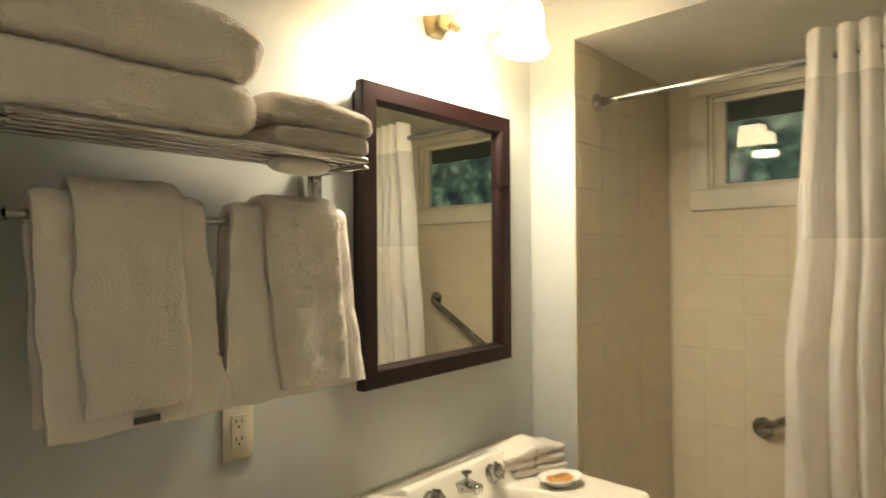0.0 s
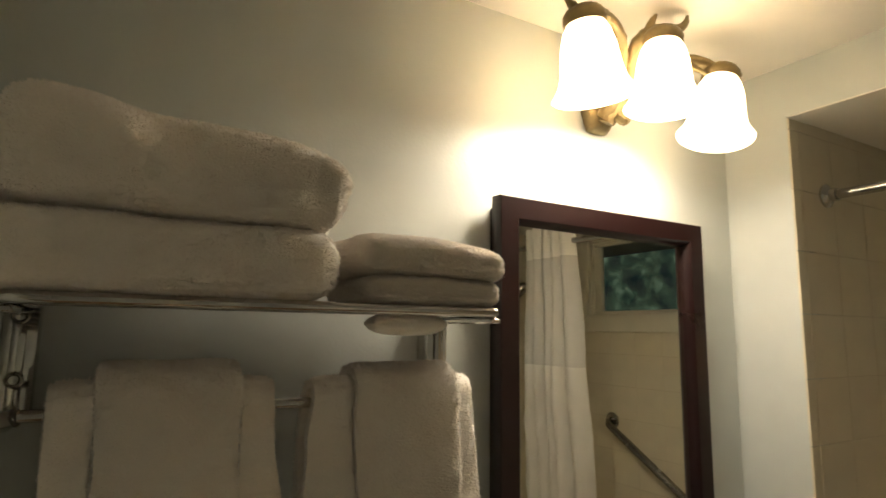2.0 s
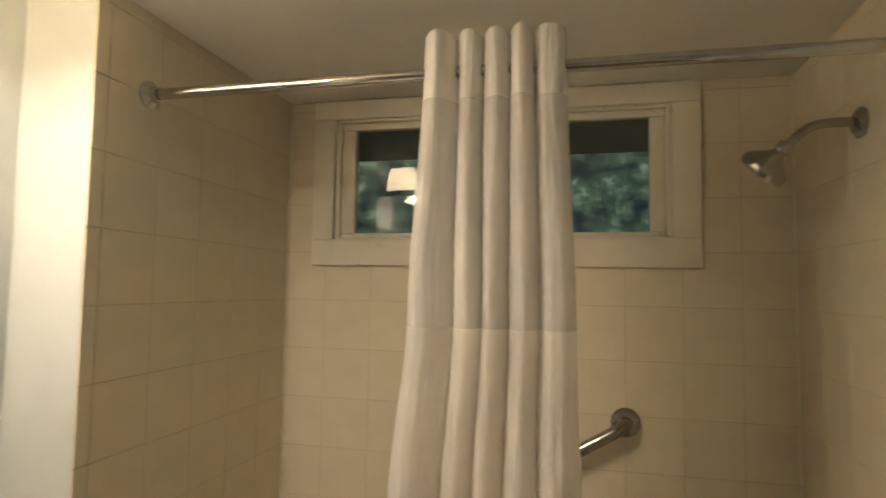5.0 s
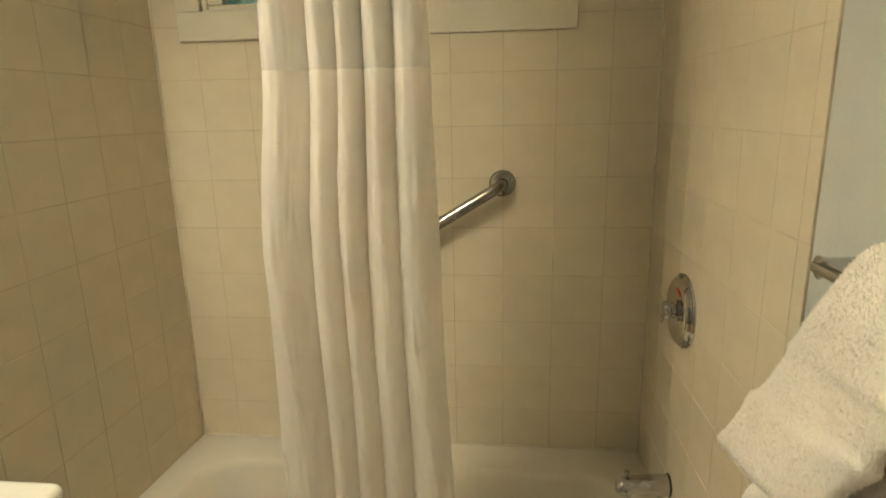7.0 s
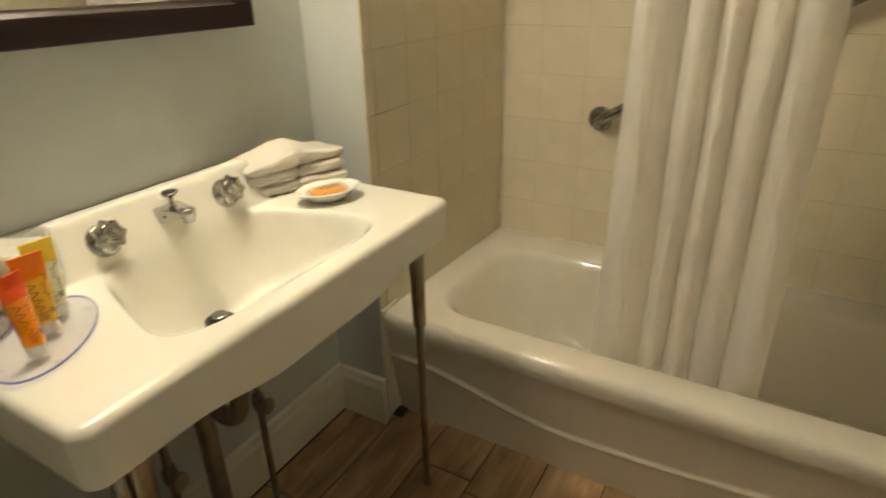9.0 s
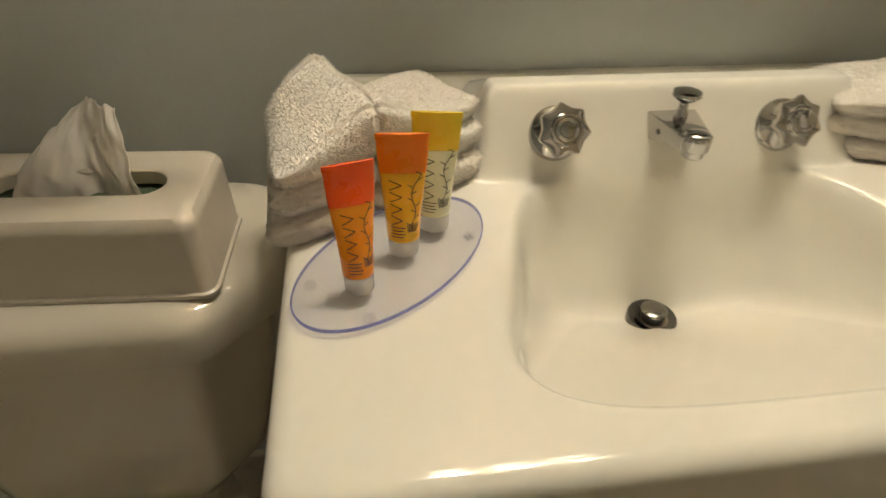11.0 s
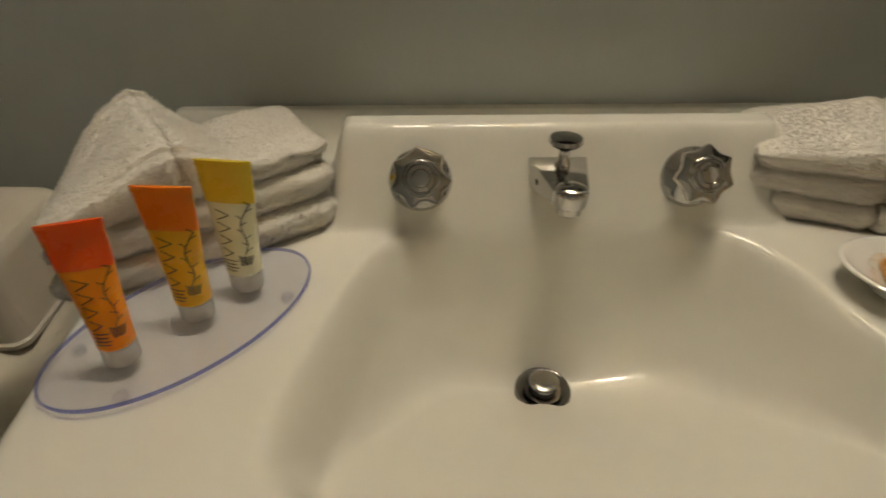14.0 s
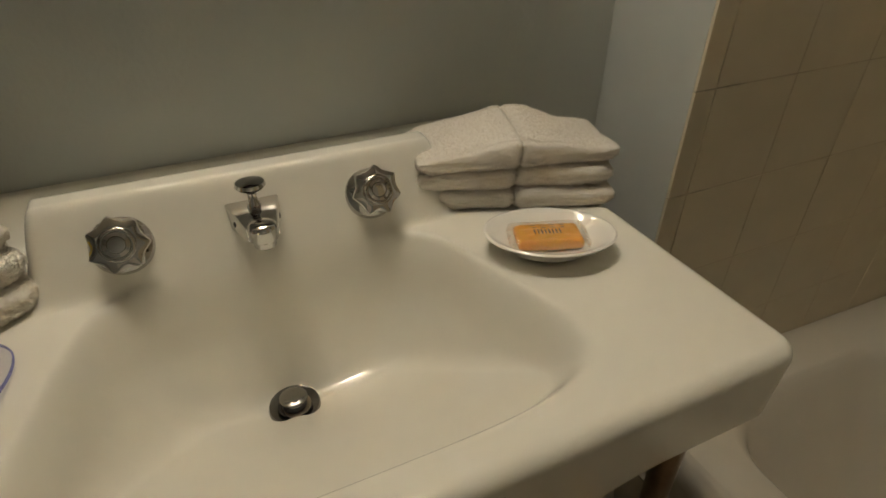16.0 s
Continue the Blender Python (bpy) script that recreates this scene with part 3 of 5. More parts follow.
def sink_body():
    bm = bmesh.new()
    # finer rows near the rims
    R = 0.015
    rim = [R * (1 - math.cos(radians(a))) for a in range(0, 90, 15)]
    xs = [-SX + d for d in rim] + [lerp(-SX + R, SX - R, i / 250) for i in range(251)] + [SX - d for d in rim[::-1]]
    ys = [SYF + d for d in rim] + [lerp(SYF + R, Y_SINK - 0.001, j / 190) for j in range(191)]
    grid = []
    for x in xs:
        col = []
        for y in ys:
            z = sink_height(x, y)
            d = min(SX - abs(x), y - SYF)
            if d < R:
                z -= R - math.sqrt(max(0, R * R - (R - d) ** 2))
            # rounded corners in plan
            px, py = x, y
            cx, cy = SX - 0.024, SYF + 0.024
            if abs(x) > cx and y < cy:
                dx, dy = abs(x) - cx, cy - y
                m = max(dx, dy)
                n = math.hypot(dx, dy)
                if n > 0:
                    dx, dy = dx * m / n, dy * m / n
                px, py = math.copysign(cx + dx, x), cy - dy
            col.append(bm.verts.new((px, py, z)))
        grid.append(col)
    for a, b in zip(grid, grid[1:]):
        for j in range(len(ys) - 1):
            bm.faces.new((a[j], b[j], b[j + 1], a[j + 1]))
    # skirt
    edge = [c[0] for c in grid]
    left, right = grid[0][::-1], grid[-1]
    loop = left[:-1] + edge + right[1:]
    low = []
    for v in loop:
        x, y = v.co.x, v.co.y
        bulge = 0.022 * step(0.26, 0.10, abs(x))
        k = 0.006
        low.append((Vector((x * (1 - k), y * (1 - k) if y < -0.02 else y, DECK - 0.082 - bulge)), Vector((x * 0.955, y * 0.955 if y < -0.02 else y, DECK - 0.090 - bulge))))
    l1 = [bm.verts.new(a) for a, _ in low]
    l2 = [bm.verts.new(b) for _, b in low]
    for i in range(len(loop) - 1):
        bm.faces.new((loop[i], l1[i], l1[i + 1], loop[i + 1]))
        bm.faces.new((l1[i], l2[i], l2[i + 1], l1[i + 1]))
    return bm


sink.location.x = 0.006
part("basin_body", sink_body(), M_SINK, sink, normals=True)
# underside of the bowl
bm = bmesh.new()
rows = [[Vector((x, y, min(0.755, sink_height(x, y) - 0.016))) for y in [lerp(-0.405, -0.15, j / 20) for j in range(21)]] for x in [lerp(-0.21, 0.21, i / 28) for i in range(29)]]
part("bowl_underside", add_loft(bm, rows, close=False, caps=False), M_SINK, sink)
M_DARK = material("dark_chrome", (0.17, 0.165, 0.16), 0.14, metal=1.0, spots=0.1, scale=60)
dr = thing("drain", "chrome pop-up drain stopper in the basin", "drain", (-0.006, -0.202, sink_height(0, -0.203) + 0.0085))
part("flange", lathe([(0.016, -0.014), (0.0175, 0.0), (0.024, 0.0022), (0.0265, 0.002), (0.0275, -0.001), (0.027, -0.014)], seg=40), M_DARK, dr)
# dark disc painted as the shade down the drain
part("hole", lathe([(0, -0.003), (0.0175, -0.003), (0.0175, -0.0015), (0.0, -0.0015)], seg=32), M_HOLE_SHADE, dr)
part("stopper", lathe([(0.0, -0.002), (0.0128, -0.002), (0.0132, 0.010), (0.0, 0.010)], seg=40), M_RUBBER, dr)
part("stopper_cap", lathe([(0.0, 0.0095), (0.0138, 0.0095), (0.0148, 0.0102), (0.0148, 0.0118), (0.0135, 0.0130), (0.008, 0.0140), (0.0, 0.0143)], seg=40), M_STEEL, dr)

# faucet
FACE = Matrix.Rotation(radians(60), 4, "X")           # z of a lathe stands out of the sloped face


def faucet_handle(x, twist):
    h = thing("faucet_handle", "chrome star-shaped faucet handle on the basin ledge", "faucet", (x, -0.113, 0.887), group="faucet handles")
    part("escutcheon", lathe([(0.0, -0.012), (0.036, -0.012), (0.0365, 0.004), (0.033, 0.010), (0.022, 0.014), (0.017, 0.018), (0.016, 0.026), (0, 0.026)], (0, 0, 0), FACE, 40), M_CHROME, h)
    rings = []
    for r, z, k in ((0.0155, 0.018, 0), (0.0155, 0.026, 0), (0.026, 0.029, 0.6), (0.0330, 0.033, 1), (0.0340, 0.038, 1), (0.0328, 0.0412, 1), (0.0220, 0.0440, 0.12),
                    (0.0198, 0.0440, 0), (0.0188, 0.0464, 0), (0.0168, 0.0466, 0), (0.0152, 0.0448, 0)):
        rings.append([FACE @ Vector((q * math.cos(a), q * math.sin(a), z)) for a, q in
                      ((b, r * (1 - 0.17 * k * math.sin(math.pi * ((b + twist) * 7 / (2 * math.pi) % 1)))) for b in (2 * math.pi * n / 112 for n in range(112)))])
    part("knob", add_loft(bmesh.new(), rings), M_CHROME, h)
    part("cap", lathe([(0.0, 0.0445), (0.0185, 0.0445), (0.0188, 0.0475), (0.0180, 0.0492), (0.0166, 0.0496), (0.0158, 0.0486), (0.0150, 0.0486), (0.0140, 0.0502), (0.0100, 0.0512), (0.0094, 0.0506), (0.0088, 0.0514), (0.0040, 0.0520), (0.0, 0.0521)], (0, 0, 0), FACE, 40), M_CHROME, h)
    h.scale = (0.80, 0.80, 0.80)
    return h


faucet_handle(-0.122, 0.1)
faucet_handle(0.122, 0.33)


def spout():
    s = thing("spout", "short wedge-shaped chrome basin spout with a lift knob", "faucet", (0, -0.112, 0.898))
    rings = []
    for t, w, zt, zb in ((-0.012, 0.0335, 0.0100, -0.030), (0.004, 0.0330, 0.0100, -0.0290), (0.054, 0.0235, 0.0105, -0.0150), (0.080, 0.0185, 0.0105, -0.0080), (0.0805, 0.0165, 0.0090, -0.0065)):
        r = 0.0028
        ring = []
        for cx, cz, a0 in ((w - r, zt - r, 0), (-w + r, zt - r, 90), (-w + r, zb + r, 180), (w - r, zb + r, 270)):
            for k in range(5):
                a = radians(a0 + 22.5 * k)
                ring.append(Vector((cx + r * math.cos(a), 0.006 - t, cz + r * math.sin(a))))
        rings.append(ring)
    part("spout_body", add_loft(bmesh.new(), rings), M_CHROME, s)
    part("outlet", lathe([(0.0, -0.008), (0.0160, -0.008), (0.0172, -0.006), (0.0172, 0.008), (0.0160, 0.0125), (0.0125, 0.0152), (0.006, 0.0165), (0.0, 0.0168)], (0, -0.074, 0), seg=36), M_CHROME, s)
    part("aerator", lathe([(0.0, -0.019), (0.0115, -0.019), (0.0132, -0.017), (0.0135, -0.008), (0.0, -0.008)], (0, -0.074, 0), seg=36), M_CHROME, s, "chrome aerator")
    for sx in (-1, 1):
        part("side_screw", lathe([(0, -0.001), (0.0042, -0.001), (0.0042, 0.0012), (0.003, 0.002), (0, 0.0012)], (sx * 0.0262, -0.028, -0.006), Matrix.Rotation(radians(90 * sx - 0), 4, "Y"), 16), M_DARK, s)
    part("lift_knob", lathe([(0.0, 0.0), (0.0085, 0.0), (0.0075, 0.010), (0.0055, 0.013), (0.0055, 0.022), (0.0075, 0.024), (0.0165, 0.030), (0.0185, 0.033), (0.017, 0.0375), (0.010, 0.040), (0.0, 0.0405)],
                            (0, -0.022, 0.010)), M_CHROME, s)
    s.scale = (0.8, 0.74, 0.74)
    return s


spout()

# legs, waste and supply pipes
for x, y, x0, y0, nm in ((0.350, -0.398, 0.402, -0.372, "r"), (-0.305, -0.398, -0.315, -0.386, "l")):
    lg = thing("basin_leg", "tarnished chrome leg under the basin", "leg", group="basin legs")
    f = lambda z: (lerp(x0, x, z / 0.75), lerp(y0, y, z / 0.75), z)
    part("sleeve", tube([f(0.53), f(0.535), f(0.54), f(0.70), f(0.755)], [0.010, 0.0135, 0.0145, 0.0165, 0.017]), M_TARN, lg)
    part("rod", tube([f(0.02), f(0.55)], 0.0095), M_TARN, lg)
    part("foot", lathe([(0, 0), (0.013, 0), (0.013, 0.02), (0.010, 0.03), (0, 0.03)], (x0, y0, 0)), M_TARN, lg)
brc = thing("leg_bracket", "chrome strap bracket beside the basin leg", "bracket")
part("strap", box((-0.338, -0.405, 0.46), (-0.326, -0.380, 0.752), 0.003), M_CHROME, brc)
wp = thing("waste_pipe", "tarnished metal drain trap and standpipe under the basin", "pipe")
part("trap", tube(smooth_path([(0, -0.205, 0.70), (0, -0.205, 0.55), (0.0, -0.185, 0.47), (0.0, -0.14, 0.45), (0.0, -0.10, 0.48), (-0.004, -0.075, 0.55)], 8), 0.019), M_TARN, wp)
part("standpipe", tube([(-0.004, -0.072, 0.0), (-0.004, -0.072, 0.62)], 0.021), M_TARN, wp)
part("floor_collar", lathe([(0, 0), (0.036, 0), (0.034, 0.008), (0.024, 0.014), (0, 0.014)], (-0.004, -0.072, 0)), M_TARN, wp)
for x, y in ((-0.097, -0.060), (0.158, -0.052)):
    sp = thing("supply_pipe", "thin tarnished water supply pipe with a stop valve", "pipe", group="supply pipes")
    part("riser", tube([(x, y, 0), (x, y, 0.40), (x * 0.9, -0.07, 0.74)], 0.0085), M_TARN, sp)
    part("valve_body", lathe([(0, -0.022), (0.013, -0.022), (0.016, -0.006), (0.016, 0.008), (0.012, 0.022), (0, 0.022)], (x, y, 0.33)), M_TARN, sp)
    part("valve_handle", lathe([(0, 0.012), (0.006, 0.012), (0.006, 0.026), (0.016, 0.028), (0.016, 0.036), (0, 0.037)], (x, y, 0.33), ALONG_Y, 24, lambda a, h: 1 + 0.25 * abs(math.sin(a)) if h > 0.027 else 1), M_TARN, sp)
    part("floor_collar", lathe([(0, 0), (0.026, 0), (0.024, 0.007), (0.011, 0.012), (0, 0.012)], (x, y, 0)), M_TARN, sp)

# ---- mirror ----
mir = thing("mirror", "wall mirror in a wide dark mahogany frame", "mirror", (0.0445, 0, 1.548))
MW, MH, FW = 0.302, 0.379, 0.055


def mirror_rail(a, b, inner_a, inner_b):
    """A mitred rail with a raised outer edge and a bevel to the glass."""
    bm = bmesh.new()
    rings = []
    for (o, i) in ((a, inner_a), (b, inner_b)):
        o, i = Vector(o), Vector(i)
        at = lambda t, y: Vector((*(o + (i - o) * t).to_tuple()[:1], y, (o + (i - o) * t)[2]))
        rings.append([at(0.30, Y_SINK - 0.001), at(0.30, 0.004), at(0, 0.002), at(0, -0.024), at(0.04, -0.027), at(0.78, -0.027), at(0.84, -0.024), at(0.98, -0.012), at(1, Y_SINK - 0.001)])
    return add_loft(bm, rings)


co = [(-MW, 0, -MH), (MW, 0, -MH), (MW, 0, MH), (-MW, 0, MH)]
ci = [(-MW + FW, 0, -MH + FW), (MW - FW, 0, -MH + FW), (MW - FW, 0, MH - FW), (-MW + FW, 0, MH - FW)]
for k in range(4):
    part("frame_rail", mirror_rail(co[k], co[(k + 1) % 4], ci[k], ci[(k + 1) % 4]), M_MAHOG, mir)
glass = part("mirror_glass", box((-MW + FW - 0.004, -0.007, -MH + FW - 0.004), (MW - FW + 0.004, -0.003, MH - FW + 0.004)), M_MIRROR, mir, smooth=False)
glass.rotation_euler = (0, 0, radians(0.62))

# ---- vanity light ----
lamp = thing("vanity_light", "antler-style bronze wall light with three opal glass shades", "lamp", (0.05, 0, 2.19))
SH = [(-0.130, 2.108, -8), (0.066, 2.128, 2), (0.232, 2.097, 13)]      # place of each rim and the shade's lean
LY = -0.152
shade_prof = [(r * 0.87, h * 0.86) for r, h in ((0.036, 0.172), (0.040, 0.168), (0.044, 0.160), (0.052, 0.145), (0.060, 0.115), (0.064, 0.085), (0.068, 0.055), (0.075, 0.028), (0.086, 0.008), (0.0925, 0.0))]
for (x, z, lean), watts in zip(SH, BULB_W):
    lx, lz = x - 0.05, z - 2.19
    hang = Matrix.Translation((lx, LY, lz)) @ Matrix.Rotation(radians(lean), 4, "Y")
    ro = [(r, h) for r, h in shade_prof]
    ri = [(r - 0.003, h) for r, h in shade_prof[::-1]]
    sh = part("shade", bmesh.new(), M_SHADE, lamp, "bell-shaped opal glass shade", smooth=False)
    bm = bmesh.new()
    m = hang
    rings = [[m @ Vector((r * math.cos(2 * math.pi * k / 48), r * math.sin(2 * math.pi * k / 48), h)) for k in range(48)] for r, h in ro + ri]
    add_loft(bm, rings, caps=False)
    bmesh.ops.recalc_face_normals(bm, faces=bm.faces)
    bm.to_mesh(sh.data)
    bm.free()
    for p in sh.data.polygons:
        p.use_smooth = True
    part("cap", lathe([(0.0, 0.140), (0.039, 0.140), (0.042, 0.147), (0.041, 0.158), (0.033, 0.170), (0.018, 0.178), (0, 0.180)], (0, 0, 0), hang, 40,
                      wave=lambda a, h: 1 + 0.035 * math.sin(16 * a + h * 300)), M_BRONZE, lamp, "acorn-textured bronze cap")
    bl = bpy.data.lights.new("bulb", "POINT")
    bl.energy, bl.color, bl.shadow_soft_size = watts, BULB_COL, 0.046
    lo = new("bulb_light", bl)
    lo.location = Vector((0.05, 0, 2.19)) + hang @ Vector((0, 0, 0.038))


def antler(pts, r0, r1, n=6):
    p = smooth_path(pts, n)
    return tube(p, [lerp(r0, r1, (i / (len(p) - 1)) ** 1.3) for i in range(len(p))], 12, 0.25)


part("backplate", lathe([(0, 0.0), (0.040, 0.0), (0.043, 0.010), (0.037, 0.026), (0.024, 0.038), (0.0, 0.042)], (0.004, Y_SINK, -0.030), ALONG_Y, 32, lambda a, h: 1 + 0.06 * math.sin(5 * a) + 0.03 * math.sin(11 * a)), M_BRONZE, lamp)
part("burr", lathe([(0, -0.004), (0.020, -0.004), (0.024, 0.004), (0.020, 0.014), (0.0, 0.018)], (0.014, -0.034, -0.047), Matrix.Rotation(radians(60), 4, "X"), 24, lambda a, h: 1 + 0.09 * math.sin(9 * a)), M_BRONZE, lamp)


def tines(*rows):
    """Antler pieces given in the room's coordinates: first and last thickness, then the points."""
    for name, r0, r1, pts in rows:
        out = [max(0.0, (-y - 0.02) / 0.156) for x, y, z in pts]
        part(name, antler([(x - 0.05 + k * (0.012 + 0.11 * (x - 0.05)), y + 0.024 * k, z - 2.19 + 0.008 * k) for (x, y, z), k in zip(pts, out)], r0, r1), M_BRONZE, lamp)


tines(("antler_arm", 0.017, 0.012, [(0.030, -0.02, 2.14), (0.030, -0.06, 2.19), (0.012, -0.10, 2.25), (-0.024, -0.13, 2.284), (-0.085, -0.16, 2.284), (-0.130, -0.176, 2.258)]),
      ("antler_arm", 0.018, 0.014, [(0.040, -0.02, 2.13), (0.052, -0.06, 2.20), (0.046, -0.09, 2.238), (0.034, -0.125, 2.270), (0.045, -0.155, 2.292), (0.072, -0.172, 2.294)]),
      ("antler_arm", 0.016, 0.012, [(0.048, -0.02, 2.14), (0.085, -0.06, 2.20), (0.125, -0.10, 2.255), (0.165, -0.13, 2.272), (0.205, -0.16, 2.264), (0.236, -0.182, 2.238)]),
      ("tine", 0.012, 0.003, [(-0.125, -0.174, 2.262), (-0.158, -0.172, 2.268), (-0.178, -0.172, 2.284), (-0.184, -0.172, 2.304)]),
      ("tine", 0.012, 0.003, [(-0.012, -0.118, 2.270), (-0.010, -0.124, 2.292), (-0.018, -0.126, 2.312)]),
      ("tine", 0.013, 0.003, [(0.045, -0.152, 2.290), (0.042, -0.162, 2.308), (0.052, -0.168, 2.330)]),
      ("tine", 0.014, 0.003, [(0.060, -0.168, 2.295), (0.088, -0.186, 2.298), (0.102, -0.198, 2.312), (0.106, -0.202, 2.330)]),
      ("tine", 0.010, 0.004, [(0.160, -0.135, 2.268), (0.172, -0.158, 2.246), (0.192, -0.172, 2.232)]),
      ("tine", 0.009, 0.004, [(0.085, -0.16, 2.282), (0.110, -0.165, 2.282), (0.122, -0.168, 2.286)]))

# ---- alcove fittings ----
M_DARKFACE = material("grey_spray_face", (0.16, 0.15, 0.14), 0.5, spots=0.2, scale=90)
rod = thing("shower_rod", "chrome shower curtain rod across the tub alcove", "rod")
RX, RZ = 0.696, 2.024
part("bar", tube([(RX, Y_END - 0.006, RZ), (RX, -0.9, RZ + 0.002), (RX, Y_SHOW + 0.006, RZ)], 0.0125, 20), M_CHROME, rod)
for y, turn in ((Y_END, ALONG_Y), (Y_SHOW, ALONG_PY)):
    part("flange", lathe([(0, 0.0), (0.030, 0.0), (0.031, 0.006), (0.024, 0.012), (0.017, 0.016), (0.0165, 0.030), (0.0, 0.030)], (RX, y, RZ), turn), M_CHROME, rod)

grab = thing("grab_bar", "brushed steel diagonal grab bar on the tile wall", "grab bar")
GA, GB = Vector((X_BACK, -0.500, 0.816)), Vector((X_BACK, -1.202, 1.238))
gd = (GB - GA).normalized()
o = Vector((-0.052, 0, 0))
part("bar", tube(smooth_path([GA + Vector((-0.004, 0, 0)), GA + o * 0.5 + gd * 0.004, GA + o * 0.9 + gd * 0.022, GA + o + gd * 0.05, GA + o + gd * 0.2,
                             GB + o - gd * 0.2, GB + o - gd * 0.05, GB + o * 0.9 - gd * 0.022, GB + o * 0.5 - gd * 0.004, GB + Vector((-0.004, 0, 0))], 6), 0.0175, 18), M_STEEL, grab)
for g in (GA, GB):
    part("flange", lathe([(0, 0), (0.040, 0), (0.0405, 0.006), (0.036, 0.012), (0.028, 0.014), (0.019, 0.015), (0, 0.015)], g, ALONG_X), M_STEEL, grab)
    for a in (40, 160, 280):
        part("screw", lathe([(0, 0.010), (0.004, 0.010), (0.0035, 0.0145), (0, 0.015)], g + Vector((0, 0.030 * math.cos(radians(a)), 0.030 * math.sin(radians(a)))), ALONG_X, 10), M_CHROME, grab)

shw = thing("shower", "chrome shower head on a bent arm", "shower", (0.968, Y_SHOW, 1.966))
part("flange", lathe([(0, 0), (0.032, 0), (0.033, 0.005), (0.022, 0.014), (0.012, 0.017), (0, 0.017)], (0, 0, 0), ALONG_PY), M_STEEL, shw)
part("arm", tube(smooth_path([(0, 0.0, 0), (0, 0.04, 0.002), (0, 0.085, -0.002), (0, 0.115, -0.018), (0, 0.150, -0.050)], 6), 0.0105, 16), M_STEEL, shw)
hd = Matrix.Rotation(radians(-34), 4, "Z") @ Matrix.Rotation(radians(-134), 4, "X")
part("swivel", lathe([(0, -0.016), (0.014, -0.016), (0.0165, -0.010), (0.0165, 0.002), (0.013, 0.006), (0.016, 0.012), (0, 0.013)], (0, 0.152, -0.052), hd, 28), M_STEEL, shw)
part("head", lathe([(0, 0.010), (0.016, 0.010), (0.022, 0.018), (0.036, 0.030), (0.046, 0.040), (0.050, 0.046), (0.0505, 0.058), (0.048, 0.064), (0.042, 0.066), (0.040, 0.063), (0.012, 0.065), (0, 0.065)],
                   (0, 0.152, -0.052), hd, 54, lambda a, h: 1 + (0.022 * math.sin(18 * a) if 0.035 < h < 0.063 else 0)), M_STEEL, shw)
part("face_ring", lathe([(0.0, 0.0655), (0.020, 0.0655), (0.021, 0.068), (0.014, 0.069), (0, 0.069)], (0, 0.152, -0.052), hd, 28), M_DARKFACE, shw)

vlv = thing("shower_valve", "round chrome tub and shower valve plate with a stubby knob", "valve", (0.988, Y_SHOW, 0.966))
part("plate", lathe([(0, 0), (0.091, 0), (0.0925, 0.003), (0.091, 0.007), (0.0865, 0.0085), (0.0855, 0.011), (0.084, 0.016), (0.0795, 0.0185), (0.0785, 0.021), (0.074, 0.0235), (0.066, 0.0225),
                     (0.045, 0.018), (0.030, 0.0165), (0.0, 0.016)], (0, 0, 0), ALONG_PY, 64), M_CHROME, vlv)
part("hub", lathe([(0, 0.014), (0.026, 0.014), (0.0255, 0.022), (0.020, 0.025), (0.0185, 0.034), (0, 0.034)], (0, 0, 0), ALONG_PY), M_CHROME, vlv)
part("knob", lathe([(0, 0.033), (0.017, 0.033), (0.023, 0.037), (0.0235, 0.047), (0.020, 0.052), (0, 0.053)], (0, 0, 0), ALONG_PY, 40, lambda a, h: 1 + 0.05 * math.cos(8 * a) if h > 0.036 else 1), M_CHROME, vlv)
part("lever", tube([(0, 0.044, 0), (0.010, 0.048, -0.020), (0.016, 0.050, -0.034)], [0.007, 0.006, 0.005]), M_CHROME, vlv)
arc = [(0.056 * math.sin(radians(a)), 0.0222, 0.056 * math.cos(radians(a))) for a in range(-34, 8, 6)]
part("hot_mark", tube(arc, 0.0022), M_HOT, vlv, "red hot-side mark")

tsp = thing("tub_spout", "chrome tub filler spout with a diverter", "spout", (1.0, Y_SHOW, 0.470))
bm = bmesh.new()
rings = []
for y, r, dz in ((0.001, 0.029, 0), (0.012, 0.0295, 0), (0.05, 0.028, -0.001), (0.09, 0.026, -0.003), (0.118, 0.0245, -0.005), (0.131, 0.022, -0.007), (0.138, 0.016, -0.009), (0.140, 0.008, -0.010)):
    rings.append([Vector((r * math.cos(2 * math.pi * k / 24), y, dz + r * math.sin(2 * math.pi * k / 24) * (1.05 if math.sin(2 * math.pi * k / 24) < 0 else 0.95))) for k in range(24)])
part("spout_body", add_loft(bm, rings), M_CHROME, tsp)
part("wall_ring", lathe([(0, 0.0), (0.0305, 0.0), (0.0305, 0.006), (0, 0.006)], (0, 0.0, 0), ALONG_PY), M_RUBBER, tsp, "dark ring at the wall")
part("nozzle", lathe([(0, -0.036), (0.014, -0.036), (0.015, -0.01), (0, -0.01)], (0, 0.108, 0)), M_CHROME, tsp)
part("diverter", lathe([(0, 0.015), (0.0045, 0.015), (0.0045, 0.030), (0.0075, 0.032), (0.0075, 0.037), (0, 0.038)], (0, 0.112, 0)), M_CHROME, tsp)
